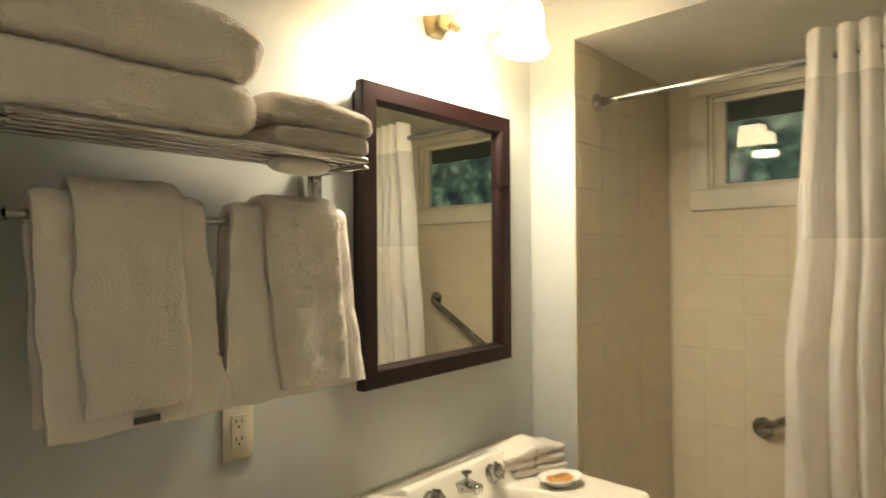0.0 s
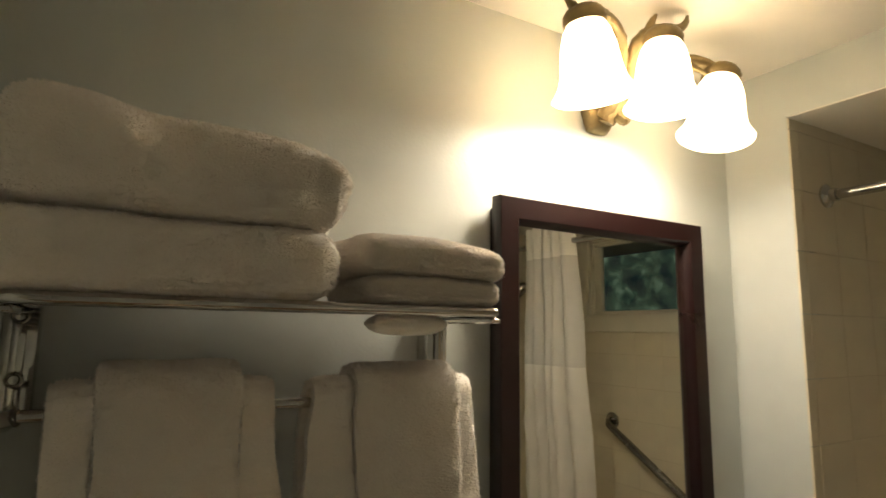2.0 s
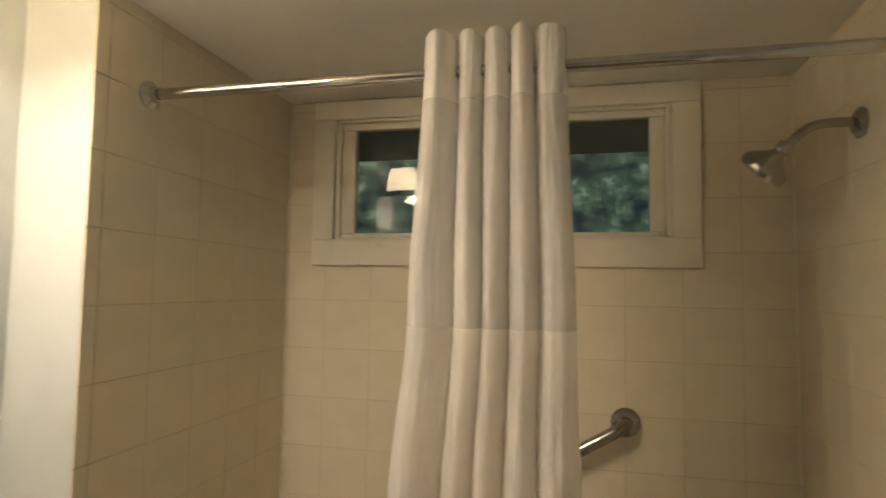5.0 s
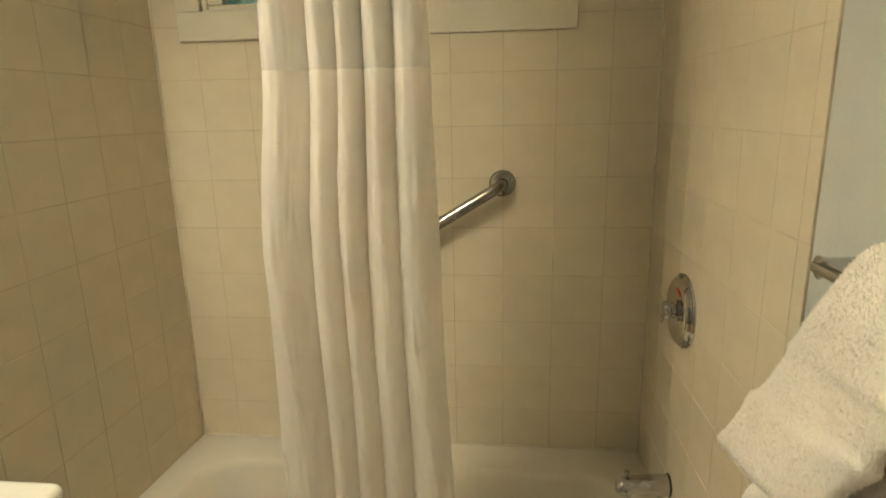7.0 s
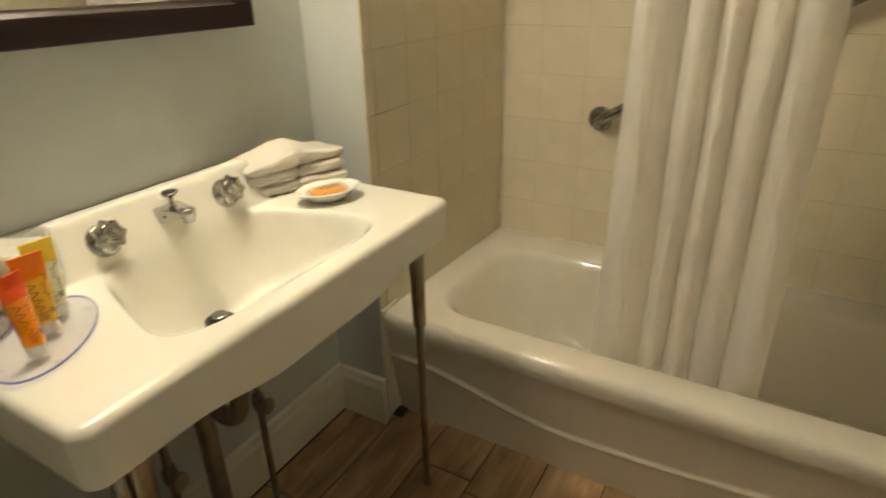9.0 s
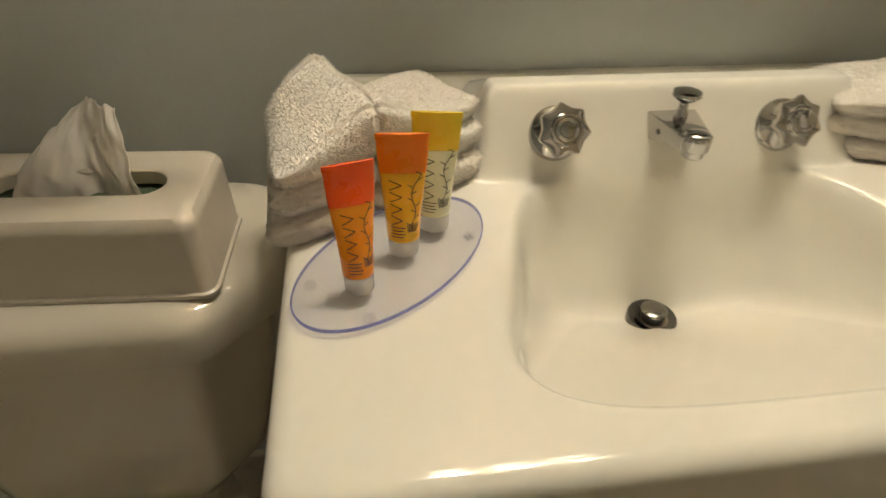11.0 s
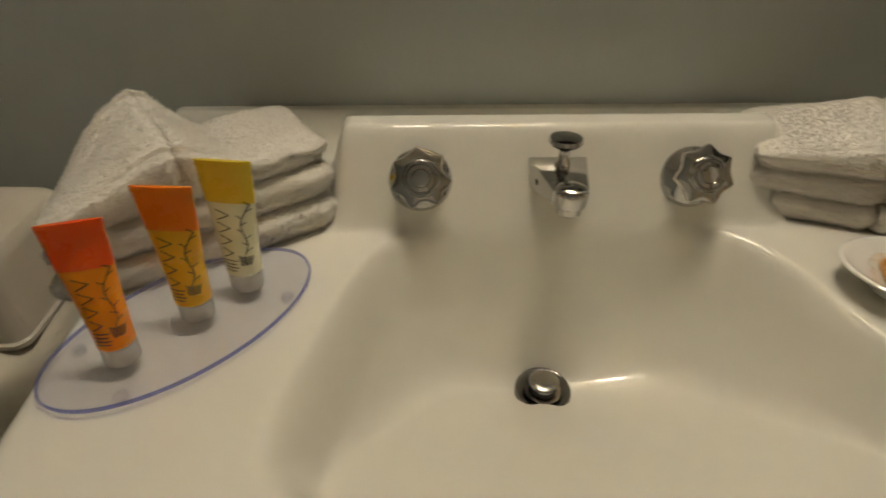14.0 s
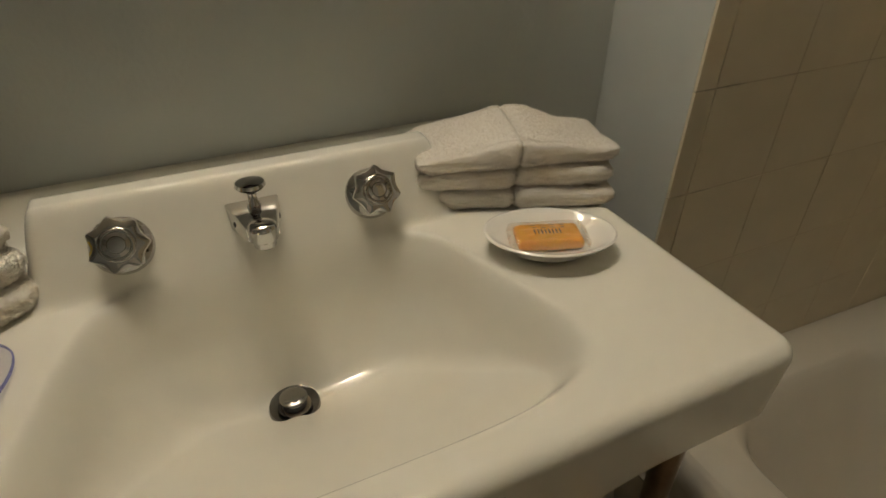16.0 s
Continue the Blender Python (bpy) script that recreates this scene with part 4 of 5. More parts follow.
# joint fittings
ck = tagged(new("trim_caulk"), "cream caulk lines in the tub alcove corners", "trim", kind="structure")
for lo, hi in (((X_BACK - 0.005, Y_END - 0.006, 0.35), (X_BACK + 0.001, Y_END - 0.0005, Z_ALC - 0.004)), ((X_BACK - 0.005, Y_SHOW + 0.0005, 0.35), (X_BACK + 0.001, Y_SHOW + 0.006, Z_ALC - 0.004)),
               ((X_BACK - 0.006, Y_SHOW + 0.006, 0.346), (X_BACK - 0.0005, Y_END - 0.006, 0.355))):
    part("bead", box(lo, hi, 0.0015, 1), M_CAULK, ck)

# ---- shower curtain ----
curt = thing("shower_curtain", "white hookless shower curtain with a sheer upper band, drawn together", "curtain")


def curtain_piece(name, z0, z1, mat, label):
    """One band of the gathered cloth: five deep pleats that wrap the rod, loosening towards the foot."""
    bm = bmesh.new()
    nz = max(4, int((z1 - z0) / 0.016))
    ns = 320
    rows = []
    for j in range(nz + 1):
        z = lerp(z0, z1, j / nz)
        drop = (2.10 - z) / 1.95
        ya = lerp(-0.778, -0.745, step(0.0, 0.28, drop)) + 0.032 * step(0.28, 0.48, drop) + 0.020 * step(0.3, 1, drop)
        yb = lerp(-1.048, -1.072, step(0, 0.30, drop)) - 0.028 * step(0.25, 1, drop)
        marks = [lerp(a, b, step(0.0, 0.3, drop)) for a, b in zip((0, 0.239, 0.427, 0.624, 0.79, 1), (0, 0.290, 0.452, 0.606, 0.782, 1))]      # creases between the pleats
        row = []
        for i in range(ns + 1):
            s = i / ns
            # the front of a pleat is a wide round lobe, its back a narrow crease
            k = max(i2 for i2 in range(5) if s >= marks[i2] or i2 == 0)
            ph = math.pi * (s - marks[k]) / (marks[k + 1] - marks[k])
            front = abs(math.sin(ph)) ** lerp(0.42, 0.72, step(0.28, 0.6, drop))
            deep = (lerp(0.056, 0.064, step(0.0, 0.3, drop)) - 0.020 * step(0.3, 0.7, drop)) * (0.92 + 0.35 * noise.noise(Vector((s * 5, drop * 0.9, 3.1))))
            x = lerp(0.706, 0.718, step(0.0, 0.2, drop)) + 0.032 * step(0.45, 0.9, drop) - deep * front
            y = lerp(ya, yb, s)
            x += 0.012 * drop * noise.noise(Vector((s * 7, z * 1.6, 0.4))) + 0.0018 * noise.noise(Vector((s * 30, z * 12, 8.0)))
            x -= 0.020 * max(0.0, noise.noise(Vector((s * 18 + z * 3, z * 9, 2.0)))) ** 2 * step(0.25, 0.45, drop)
            x += 0.0035 * math.exp(-((z - 1.218) / 0.006) ** 2) * front
            y += 0.0045 * noise.noise(Vector((s * 12, z * 3, 5.5)))
            row.append(Vector((x, y, z + (0.007 * front - 0.006 if z > 2.08 else 0))))
        rows.append(row)
    add_loft(bm, rows, close=False, caps=False)
    ob = part(name, bm, mat, curt, label)
    so = ob.modifiers.new("thickness", "SOLIDIFY")
    so.thickness = 0.0012
    so.use_rim = False
    return ob


curtain_piece("header_band", 1.966, 2.096, M_HEM, "dense white header band")
curtain_piece("sheer_band", 1.534, 1.966, M_VOILE, "sheer greyish voile band")
curtain_piece("panel", 0.15, 1.534, M_CURT, "plain white lower panel")

# ---- towel rack ----
rack = thing("towel_rack", "chrome hotel towel shelf with a hanging bar", "towel rack")
RL, RR, RF, RT = -0.992, -0.388, -0.196, 1.692
part("shelf_rim", tube(smooth_path([(RL + 0.02, -0.022, RT), (RL, -0.05, RT), (RL, RF + 0.03, RT), (RL + 0.006, RF + 0.008, RT), (RL + 0.03, RF, RT), (-0.7, RF, RT), (RR - 0.03, RF, RT),
                                    (RR - 0.006, RF + 0.008, RT), (RR, RF + 0.03, RT), (RR, -0.05, RT), (RR - 0.02, -0.022, RT)], 6), 0.0075, 14), M_CHROME, rack)
for y in (-0.035, -0.075, -0.115, -0.155):
    part("shelf_rod", tube([(RL, y, RT + 0.001), (RR, y, RT + 0.001)], 0.0052, 12), M_CHROME, rack)
for x in (RL + 0.002, RR + 0.004):
    br = part("bracket", box((x - 0.020, -0.010, 1.550), (x + 0.020, Y_SINK - 0.001, 1.704), 0.004, 2), M_CHROME, rack)
    part("bracket_ridge", box((x - 0.008, -0.016, 1.550), (x + 0.008, -0.009, 1.690), 0.003, 2), M_CHROME, br)
    for z in (1.596, 1.675):
        part("screw", lathe([(0, 0.0), (0.0105, 0), (0.0105, 0.002), (0.0085, 0.004), (0.0065, 0.003), (0.0055, 0.0045), (0, 0.005)], (x, -0.0155, z), ALONG_Y, 20), M_STEEL, br)
    part("bar_arm", tube(smooth_path([(x, -0.010, 1.556), (x, -0.06, 1.550), (x, -0.10, 1.558), (x + (0.015 if x < -0.7 else -0.015), -0.112, 1.563)], 5), [0.010] * 15 + [0.011], 12), M_CHROME, rack)
    part("shelf_arm", box((x - 0.009, -0.19, RT - 0.016), (x + 0.009, -0.008, RT - 0.008), 0.002, 1), M_CHROME, rack)
part("hanging_bar", tube([(RL + 0.018, -0.108, 1.563), (RR - 0.018, -0.108, 1.563)], 0.0075, 14), M_CHROME, rack)

# ---- cloth forms ----
def drape(bar, xt, xb, zf, zb, off, th, seed, flare=0.02, wave=0.006, nx=46, slant=0.0, band=None, crest=0.75):
    """A towel over a bar: bar (y, z), x range at the bar and at the foot, foot of the front and back, distance from the bar, thickness."""
    by, bz = bar
    path = []
    for k in range(15):
        path.append((0.8 * off, lerp(zb, bz, k / 14), 0))
    for k in range(1, 10):
        a = math.pi * k / 10
        path.append((off * math.cos(a), bz + off * crest * math.sin(a), 0.5))
    for k in range(71):
        path.append((-off, lerp(bz, zf, k / 70), k / 70))
    rings = []
    for i in range(nx + 1):
        t = i / nx
        end = (1 - abs(2 * t - 1) ** 14)
        ring = []
        for inner in (0, 1):
            rng = range(len(path)) if not inner else range(len(path) - 1, -1, -1)
            for k in rng:
                dy, z, f = path[k]
                p0, p1 = path[max(0, k - 1)], path[min(len(path) - 1, k + 1)]
                d = Vector((p1[0] - p0[0], p1[1] - p0[1]))
                n = Vector((d.y, -d.x)).normalized() * -1
                h = th / 2 * (0.55 + 0.45 * end) * (-1 if inner else 1)
                low = (bz - z) / max(0.05, bz - zf)
                bend = low if slant else step(0, 1, low)
                x = lerp(lerp(xt[0], xb[0], bend), lerp(xt[1], xb[1], bend), t)
                y = by + dy + n.x * h
                zz = z + n.y * h
                if dy < 0:
                    zz += slant * (t - 0.2) * low
                    if band and not inner:
                        into = step(band[0] - 0.012, band[0], low) - step(band[1], band[1] + 0.012, low)
                        y += 0.0042 * into + 0.0012 * into * math.sin(low * 420)
                        y -= 0.0022 * math.exp(-((low - band[1] - 0.02) / 0.012) ** 2)
                    y -= flare * low * low
                    w = wave * low
                    y += w * (math.sin(x * 60 + seed) + 0.8 * math.sin(x * 23 + 2 * seed)) * 0.5
                    zz += 0.005 * low * noise.noise(Vector((x * 14, seed, 0)))
                q = Vector((x * 22, y * 22, z * 22 + seed))
                x += 0.0035 * noise.noise(q * 0.7) * (1 if 0.03 < t < 0.97 else 2.2)
                y += 0.0028 * noise.noise(q + Vector((7, 0, 0)))
                zz += 0.0020 * noise.noise(q + Vector((0, 9, 0)))
                ring.append(Vector((x, y, zz)))
        rings.append(ring)
    return add_loft(bmesh.new(), rings)


def pillow(lo, hi, rad, seed, nx=60, nr=64, sag=0.0, lift=0.0, amp=0.004, ends=(6, 6), fold=0.0):
    """A folded towel: a soft slab, rounded all round. lift: how much its left end stands higher; sag: droop of the right end."""
    rings = []
    cy, cz = (lo[1] + hi[1]) / 2, (lo[2] + hi[2]) / 2
    hy, hz = (hi[1] - lo[1]) / 2, (hi[2] - lo[2]) / 2
    for i in range(nx + 1):
        t = 0.5 - 0.5 * math.cos(math.pi * i / nx)
        x = lerp(lo[0], hi[0], t)
        p = ends[0] if t < 0.5 else ends[1]
        e = max(0.0, 1 - abs(2 * t - 1) ** p) ** 0.40
        e = max(e, 0.02)
        ring = []
        for k in range(nr):
            a = 2 * math.pi * k / nr
            c, s = math.cos(a), math.sin(a)
            ex = rad
            u = math.copysign(abs(c) ** ex, c)
            v = math.copysign(abs(s) ** ex, s)
            y = cy + hy * u * (0.75 + 0.25 * e)
            z = cz + hz * v * e
            if v > 0:
                z += lift * (1 - t) * v
            z -= sag * step(0.7, 1, t)
            if fold:
                k2 = math.exp(-((v - 0.12 * math.sin(9 * t + seed)) / 0.10) ** 2)
                y -= math.copysign(fold, u) * k2 * abs(u)
                x -= fold * k2 * step(0.93, 1, t)
            q = Vector((x * 9, y * 9, z * 9 + seed))
            y += amp * noise.noise(q) + amp * 0.4 * noise.noise(q * 3.1)
            z += amp * noise.noise(q + Vector((4, 4, 0))) * (1 if v > -0.6 else 0.1)
            ring.append(Vector((x + 0.6 * amp * noise.noise(q + Vector((0, 8, 0))), y, z)))
        rings.append(ring)
    return add_loft(bmesh.new(), rings)


def pile(ob, n, length, width, seed):
    """Short cotton loops over a cloth, too many to count: one mesh of leaning tufts."""
    me = ob.data
    me.calc_loop_triangles()
    co = np.array([v.co for v in me.vertices])
    nr = np.array([v.normal for v in me.vertices])
    tri = np.array([t.vertices for t in me.loop_triangles])
    a, b, c = co[tri[:, 0]], co[tri[:, 1]], co[tri[:, 2]]
    area = np.linalg.norm(np.cross(b - a, c - a), axis=1)
    rs = np.random.RandomState(int(seed) + 5)
    pick = rs.choice(len(tri), n, p=area / area.sum())
    u, v = rs.rand(n, 1), rs.rand(n, 1)
    flip = (u + v) > 1
    u, v = np.where(flip, 1 - u, u), np.where(flip, 1 - v, v)
    p = a[pick] + u * (b - a)[pick] + v * (c - a)[pick]
    nn = nr[tri[pick]].mean(1)
    nn /= np.linalg.norm(nn, axis=1, keepdims=True) + 1e-9
    ax = np.cross(nn, rs.normal(size=(n, 3)))
    ax /= np.linalg.norm(ax, axis=1, keepdims=True) + 1e-9
    ay = np.cross(nn, ax)
    ln = length * (0.6 + 0.8 * rs.rand(n, 1))
    tip = p + nn * ln + (ax * rs.normal(size=(n, 1)) + ay * rs.normal(size=(n, 1))) * length * 0.45
    base = p - nn * 0.0004
    pts = np.stack([base + ax * width, base - 0.5 * ax * width + 0.87 * ay * width, base - 0.5 * ax * width - 0.87 * ay * width, tip], 1).reshape(-1, 3)
    k = np.arange(n)[:, None] * 4
    faces = np.stack([k + [0, 1, 3], k + [1, 2, 3], k + [2, 0, 3]], 1).reshape(-1, 3)
    pm = bpy.data.meshes.new("terry_nap")
    pm.from_pydata(pts.tolist(), [], faces.tolist())
    pm.materials.append(NAP[me.materials[0].name])
    for q in pm.polygons:
        q.use_smooth = True
    po = new("terry_nap", pm)
    po.parent = ob.parent
    return tagged(po, "looped cotton nap", kind="stuff")


BAR = (-0.108, 1.563)
tw = thing("bath_towel", "white terry bath towel hanging folded over the bar", "towel", group="hanging towels")
pile(part("cloth", drape(BAR, (-0.948, -0.699), (-0.936, -0.668), 1.236, 1.248, 0.020, 0.022, 1.0, 0.022, crest=1.35), M_TOWEL, tw), 32000, 0.0030, 0.0010, 1)
part("tag", box((-0.828, -0.176, 1.246), (-0.790, -0.173, 1.256)), M_CLOTHMARK, tw, "small dark care tag")
tw = thing("hand_towel", "white terry hand towel layered over the bath towel", "towel", group="hanging towels")
pile(part("cloth", drape(BAR, (-0.900, -0.743), (-0.896, -0.738), 1.266, 1.318, 0.040, 0.018, 2.0, 0.020, 0.004, band=(0.70, 0.80), crest=1.25), M_TOWEL, tw), 32000, 0.0030, 0.0010, 3)
tw = thing("bath_towel", "white terry bath towel draped over the bar beside the mirror", "towel", group="hanging towels")
pile(part("cloth", drape(BAR, (-0.648, -0.392), (-0.670, -0.366), 1.238, 1.238, 0.020, 0.022, 3.0, 0.022, 0.009, crest=1.2), M_TOWEL, tw), 32000, 0.0030, 0.0010, 4)
tw = thing("hand_towel", "white terry hand towel with a woven border over a bath towel", "towel", group="hanging towels")
pile(part("cloth", drape(BAR, (-0.589, -0.427), (-0.570, -0.416), 1.252, 1.318, 0.040, 0.018, 5.0, 0.020, 0.006, band=(0.71, 0.80), crest=1.1), M_TOWEL, tw), 32000, 0.0030, 0.0010, 5)

st = thing("folded_towel", "thick white folded bath towel lying on the shelf", "towel", group="stacked towels")
pile(part("cloth", pillow((-1.062, -0.225, 1.699), (-0.643, -0.010, 1.788), 0.34, 11, ends=(14, 14), amp=0.008, fold=0.003), M_TOWEL, st), 30000, 0.0032, 0.0010, 6)
st = thing("folded_towel", "thick white folded bath towel on top of another", "towel", group="stacked towels")
pile(part("cloth", pillow((-1.014, -0.230, 1.785), (-0.632, -0.015, 1.888), 0.40, 17, lift=0.034, ends=(14, 9), amp=0.014, fold=0.006), M_TOWEL, st), 30000, 0.0032, 0.0010, 7)
st = thing("folded_hand_towel", "small white folded hand towel on the rack shelf", "towel", group="stacked towels")
pile(part("cloth", pillow((-0.600, -0.205, 1.699), (-0.380, -0.020, 1.740), 0.40, 21, ends=(9, 14), amp=0.005, fold=0.002), M_TOWEL, st), 30000, 0.0032, 0.0010, 8)
part("corner", pillow((-0.575, -0.170, 1.656), (-0.455, -0.120, 1.689), 0.9, 5, 14, 20, ends=(3, 3), amp=0.003), M_TOWEL, st)
st = thing("folded_hand_towel", "small white folded hand towel on top of its pair", "towel", group="stacked towels")
pile(part("cloth", pillow((-0.612, -0.212, 1.736), (-0.374, -0.020, 1.784), 0.45, 27, lift=0.016, ends=(9, 9), amp=0.008, fold=0.004), M_TOWEL, st), 30000, 0.0032, 0.0010, 9)

# ---- outlet ----
ol = thing("wall_outlet", "cream plastic double wall outlet with a cover plate", "outlet", (-0.552, Y_SINK, 1.133))
part("cover_plate", box((-0.035, -0.006, -0.060), (0.035, -0.0005, 0.060), 0.002, 2), M_PLATE, ol)
part("socket_body", box((-0.0165, -0.0078, -0.034), (0.0165, -0.005, 0.034), 0.001, 1), M_PLATE, ol)
for z in (-0.018, 0.018):
    # raised dark blocks in place of the shade inside the openings
    for dx in (-0.0062, 0.0062):
        part("slot", box((dx - 0.0011, -0.0084, z - 0.001), (dx + 0.0011, -0.0077, z + 0.0075)), M_HOLE_SHADE, ol, smooth=False)
    part("ground_hole_shade", lathe([(0, 0.0077), (0.0024, 0.0077), (0.0024, 0.0084), (0, 0.0084)], (0, 0, z - 0.008), ALONG_Y, 12), M_HOLE_SHADE, ol)
for z in (-0.048, 0.048):
    part("screw", lathe([(0, 0.0058), (0.003, 0.0058), (0.0026, 0.007), (0, 0.007)], (0, 0, z), ALONG_Y, 12), M_PLATE, ol)

# ---- towel bar and towels on the south wall ----
tb = thing("towel_bar", "chrome towel bar on the painted wall", "towel bar")
SBY, SBZ = Y_SHOW + 0.072, 1.268
part("bar", tube([(0.288, SBY, SBZ), (-0.32, SBY, SBZ)], 0.009), M_CHROME, tb)
for x in (0.283, -0.31):
    part("post", lathe([(0, -0.001), (0.026, -0.001), (0.025, 0.006), (0.013, 0.012), (0.012, 0.070), (0.014, 0.078), (0, 0.085)], (x, Y_SHOW - 0.004, SBZ), ALONG_PY), M_CHROME, tb)


def mirrored(bm):
    """Turned to hang on the south wall."""
    bmesh.ops.transform(bm, matrix=Matrix.Rotation(math.pi, 4, "Z"), verts=bm.verts)
    return bm


def folded_strip(pts, w0, w1, seed):
    """A towel folded lengthwise and laid slantwise over a bar, its foot finished with a flat woven band and a terry hem."""
    line = smooth_path(pts, 9)
    n = len(line)
    rings = []
    for k, c in enumerate(line):
        f = k / (n - 1)
        down = step(0.5, 1.0, f)
        along = (line[min(n - 1, k + 1)] - line[max(0, k - 1)]).normalized()
        wide = Vector((1, 0, -0.19 * down)).normalized()
        out = along.cross(wide).normalized()
        band = step(0.775, 0.785, f) - step(0.865, 0.875, f)
        puff = math.exp(-((f - 0.768) / 0.014) ** 2) + math.exp(-((f - 0.885) / 0.016) ** 2) + 0.6 * step(0.93, 0.97, f)
        hw = lerp(w0, w1, down) - 0.004 * band + 0.003 * puff
        ht = lerp(0.011, 0.018, step(0.15, 0.45, f)) - 0.0035 * band + 0.0025 * puff
        end = 1.0 if k < n - 1 else 0.72
        ring = []
        for i in range(72):
            a = 2 * math.pi * i / 72
            ca, sa = math.cos(a), math.sin(a)
            u = math.copysign(abs(ca) ** 0.55, ca)
            v = math.copysign(abs(sa) ** 0.62, sa) * (1 + 0.10 * math.sin(u * 5 + seed))
            p = c + wide * (u * hw * (0.985 if end < 1 else 1)) + out * (v * ht * end)
            q = p * 16 + Vector((seed, 0, 0))
            p += out * (0.0042 * noise.noise(q) + 0.0020 * noise.noise(q * 2.7)) * (1 - 0.7 * band) + wide * 0.0045 * noise.noise(q * 0.8 + Vector((0, 5, 0)))
            ring.append(p)
        rings.append(ring)
    return add_loft(bmesh.new(), rings)


tw = thing("bath_towel", "large white terry bath towel on the towel bar", "towel", group="bar towels")
pile(part("cloth", mirrored(drape((-SBY, SBZ), (-0.130, 0.28), (-0.300, 0.22), 0.915, 0.93, 0.024, 0.024, 8.0, 0.03, 0.01, slant=-0.03)), M_CLOTH, tw), 42000, 0.0020, 0.0010, 10)
tw = thing("hand_towel", "white terry hand towel fanned over a bath towel", "towel", group="bar towels")
pile(part("cloth", folded_strip([(0.015, -1.620, 1.09), (0.02, -1.622, 1.20), (0.03, -1.621, 1.27), (0.035, -1.604, 1.308), (0.042, -1.576, 1.324), (0.050, -1.546, 1.312),
                                 (0.062, -1.529, 1.275), (0.102, -1.521, 1.213), (0.157, -1.513, 1.128), (0.214, -1.503, 1.037)], 0.094, 0.106, 9.0), M_CLOTH, tw), 42000, 0.0019, 0.0010, 11)

# ---- bath mat on the tub's edge ----
mt = thing("bath_mat", "white terry bath mat folded over the tub edge", "bath mat")
for k, (x0, x1, y1, z0, up) in enumerate(((0.540, 0.700, -1.352, 0.390, 0.0), (0.548, 0.706, -1.372, 0.403, 0.004), (0.538, 0.694, -1.346, 0.414, 0.0), (0.545, 0.700, -1.364, 0.426, 0.006))):
    pile(part("fold_layer", pillow((x0, -1.628, z0), (x1, y1, z0 + 0.016), 0.55, 31 + 4 * k, ends=(10, 8), amp=0.0085, lift=up), M_CLOTH, mt), 9000, 0.0020, 0.0010, 12 + k)
pile(part("hanging_edge", pillow((0.522, -1.612, 0.345), (0.556, -1.362, 0.430), 0.7, 33, 16, 30, ends=(3, 3), amp=0.007), M_CLOTH, mt), 6000, 0.0020, 0.0010, 16)

# ---- toilet ----
wc = thing("toilet", "biscuit porcelain toilet with a bowed tank lid", "toilet", (-0.635, 0, 0))


def lid_ring(grow, z, n=6):
    """Plan of the tank: flat back, straight clipped front corners, flat front, each corner eased."""
    w, yb, ys, yf, xf = 0.233 + grow, -0.016, -0.163 - grow * 0.5, -0.238 - grow, 0.160 + grow * 0.7
    half = [((w, yb), 0.035), ((w, ys), 0.022), ((xf, yf), 0.022)]
    loop = half + [((-x, y), r) for (x, y), r in half[::-1]]
    pts = []
    for i, (p, r) in enumerate(loop):
        p = Vector((*p, z))
        a, b = Vector((*loop[i - 1][0], z)), Vector((*loop[(i + 1) % len(loop)][0], z))
        p0, p1 = p + (a - p).normalized() * r, p + (b - p).normalized() * r
        for k in range(n):
            t = k / (n - 1)
            pts.append(p0 * (1 - t) ** 2 + p * 2 * t * (1 - t) + p1 * t * t)
    return pts


part("tank_lid", add_loft(bmesh.new(), [lid_ring(-0.012, 0.7285), lid_ring(0.002, 0.7288), lid_ring(0.0048, 0.7305), lid_ring(0.0055, 0.734), lid_ring(0.0035, 0.762), lid_ring(0.0015, 0.769), lid_ring(-0.0035, 0.7758),
                                        lid_ring(-0.011, 0.7808), lid_ring(-0.021, 0.7838), lid_ring(-0.034, 0.785)]), M_WC, wc)
tank = []
for z, g, k in ((0.7290, -0.022, 1.0), (0.70, -0.023, 0.995), (0.60, -0.026, 0.955), (0.52, -0.030, 0.905), (0.465, -0.032, 0.86), (0.43, -0.036, 0.74), (0.412, -0.045, 0.56), (0.405, -0.055, 0.38)):
    tank.append([Vector((p.x * k, p.y, z)) for p in lid_ring(g, z)])
part("tank", add_loft(bmesh.new(), tank), M_WC, wc)


def egg(z, w, y0, y1, n=40):
    return [Vector((w * math.cos(2 * math.pi * k / n), lerp(y0, y1, 0.5 - 0.5 * math.sin(2 * math.pi * k / n)), z)) for k in range(n)]


part("bowl", add_loft(bmesh.new(), [egg(0.0, 0.11, -0.10, -0.44), egg(0.03, 0.105, -0.10, -0.44), egg(0.16, 0.10, -0.10, -0.45), egg(0.27, 0.14, -0.10, -0.60), egg(0.36, 0.178, -0.09, -0.70), egg(0.388, 0.182, -0.08, -0.71), egg(0.392, 0.175, -0.085, -0.705)]), M_WC, wc)
part("bowl_deck", box((-0.10, -0.27, 0.33), (0.10, -0.06, 0.405), 0.02, 3), M_WC, wc)
part("seat", add_loft(bmesh.new(), [egg(0.394, 0.178, -0.27, -0.715), egg(0.412, 0.182, -0.265, -0.72), egg(0.418, 0.176, -0.27, -0.712)]), M_WC, wc)
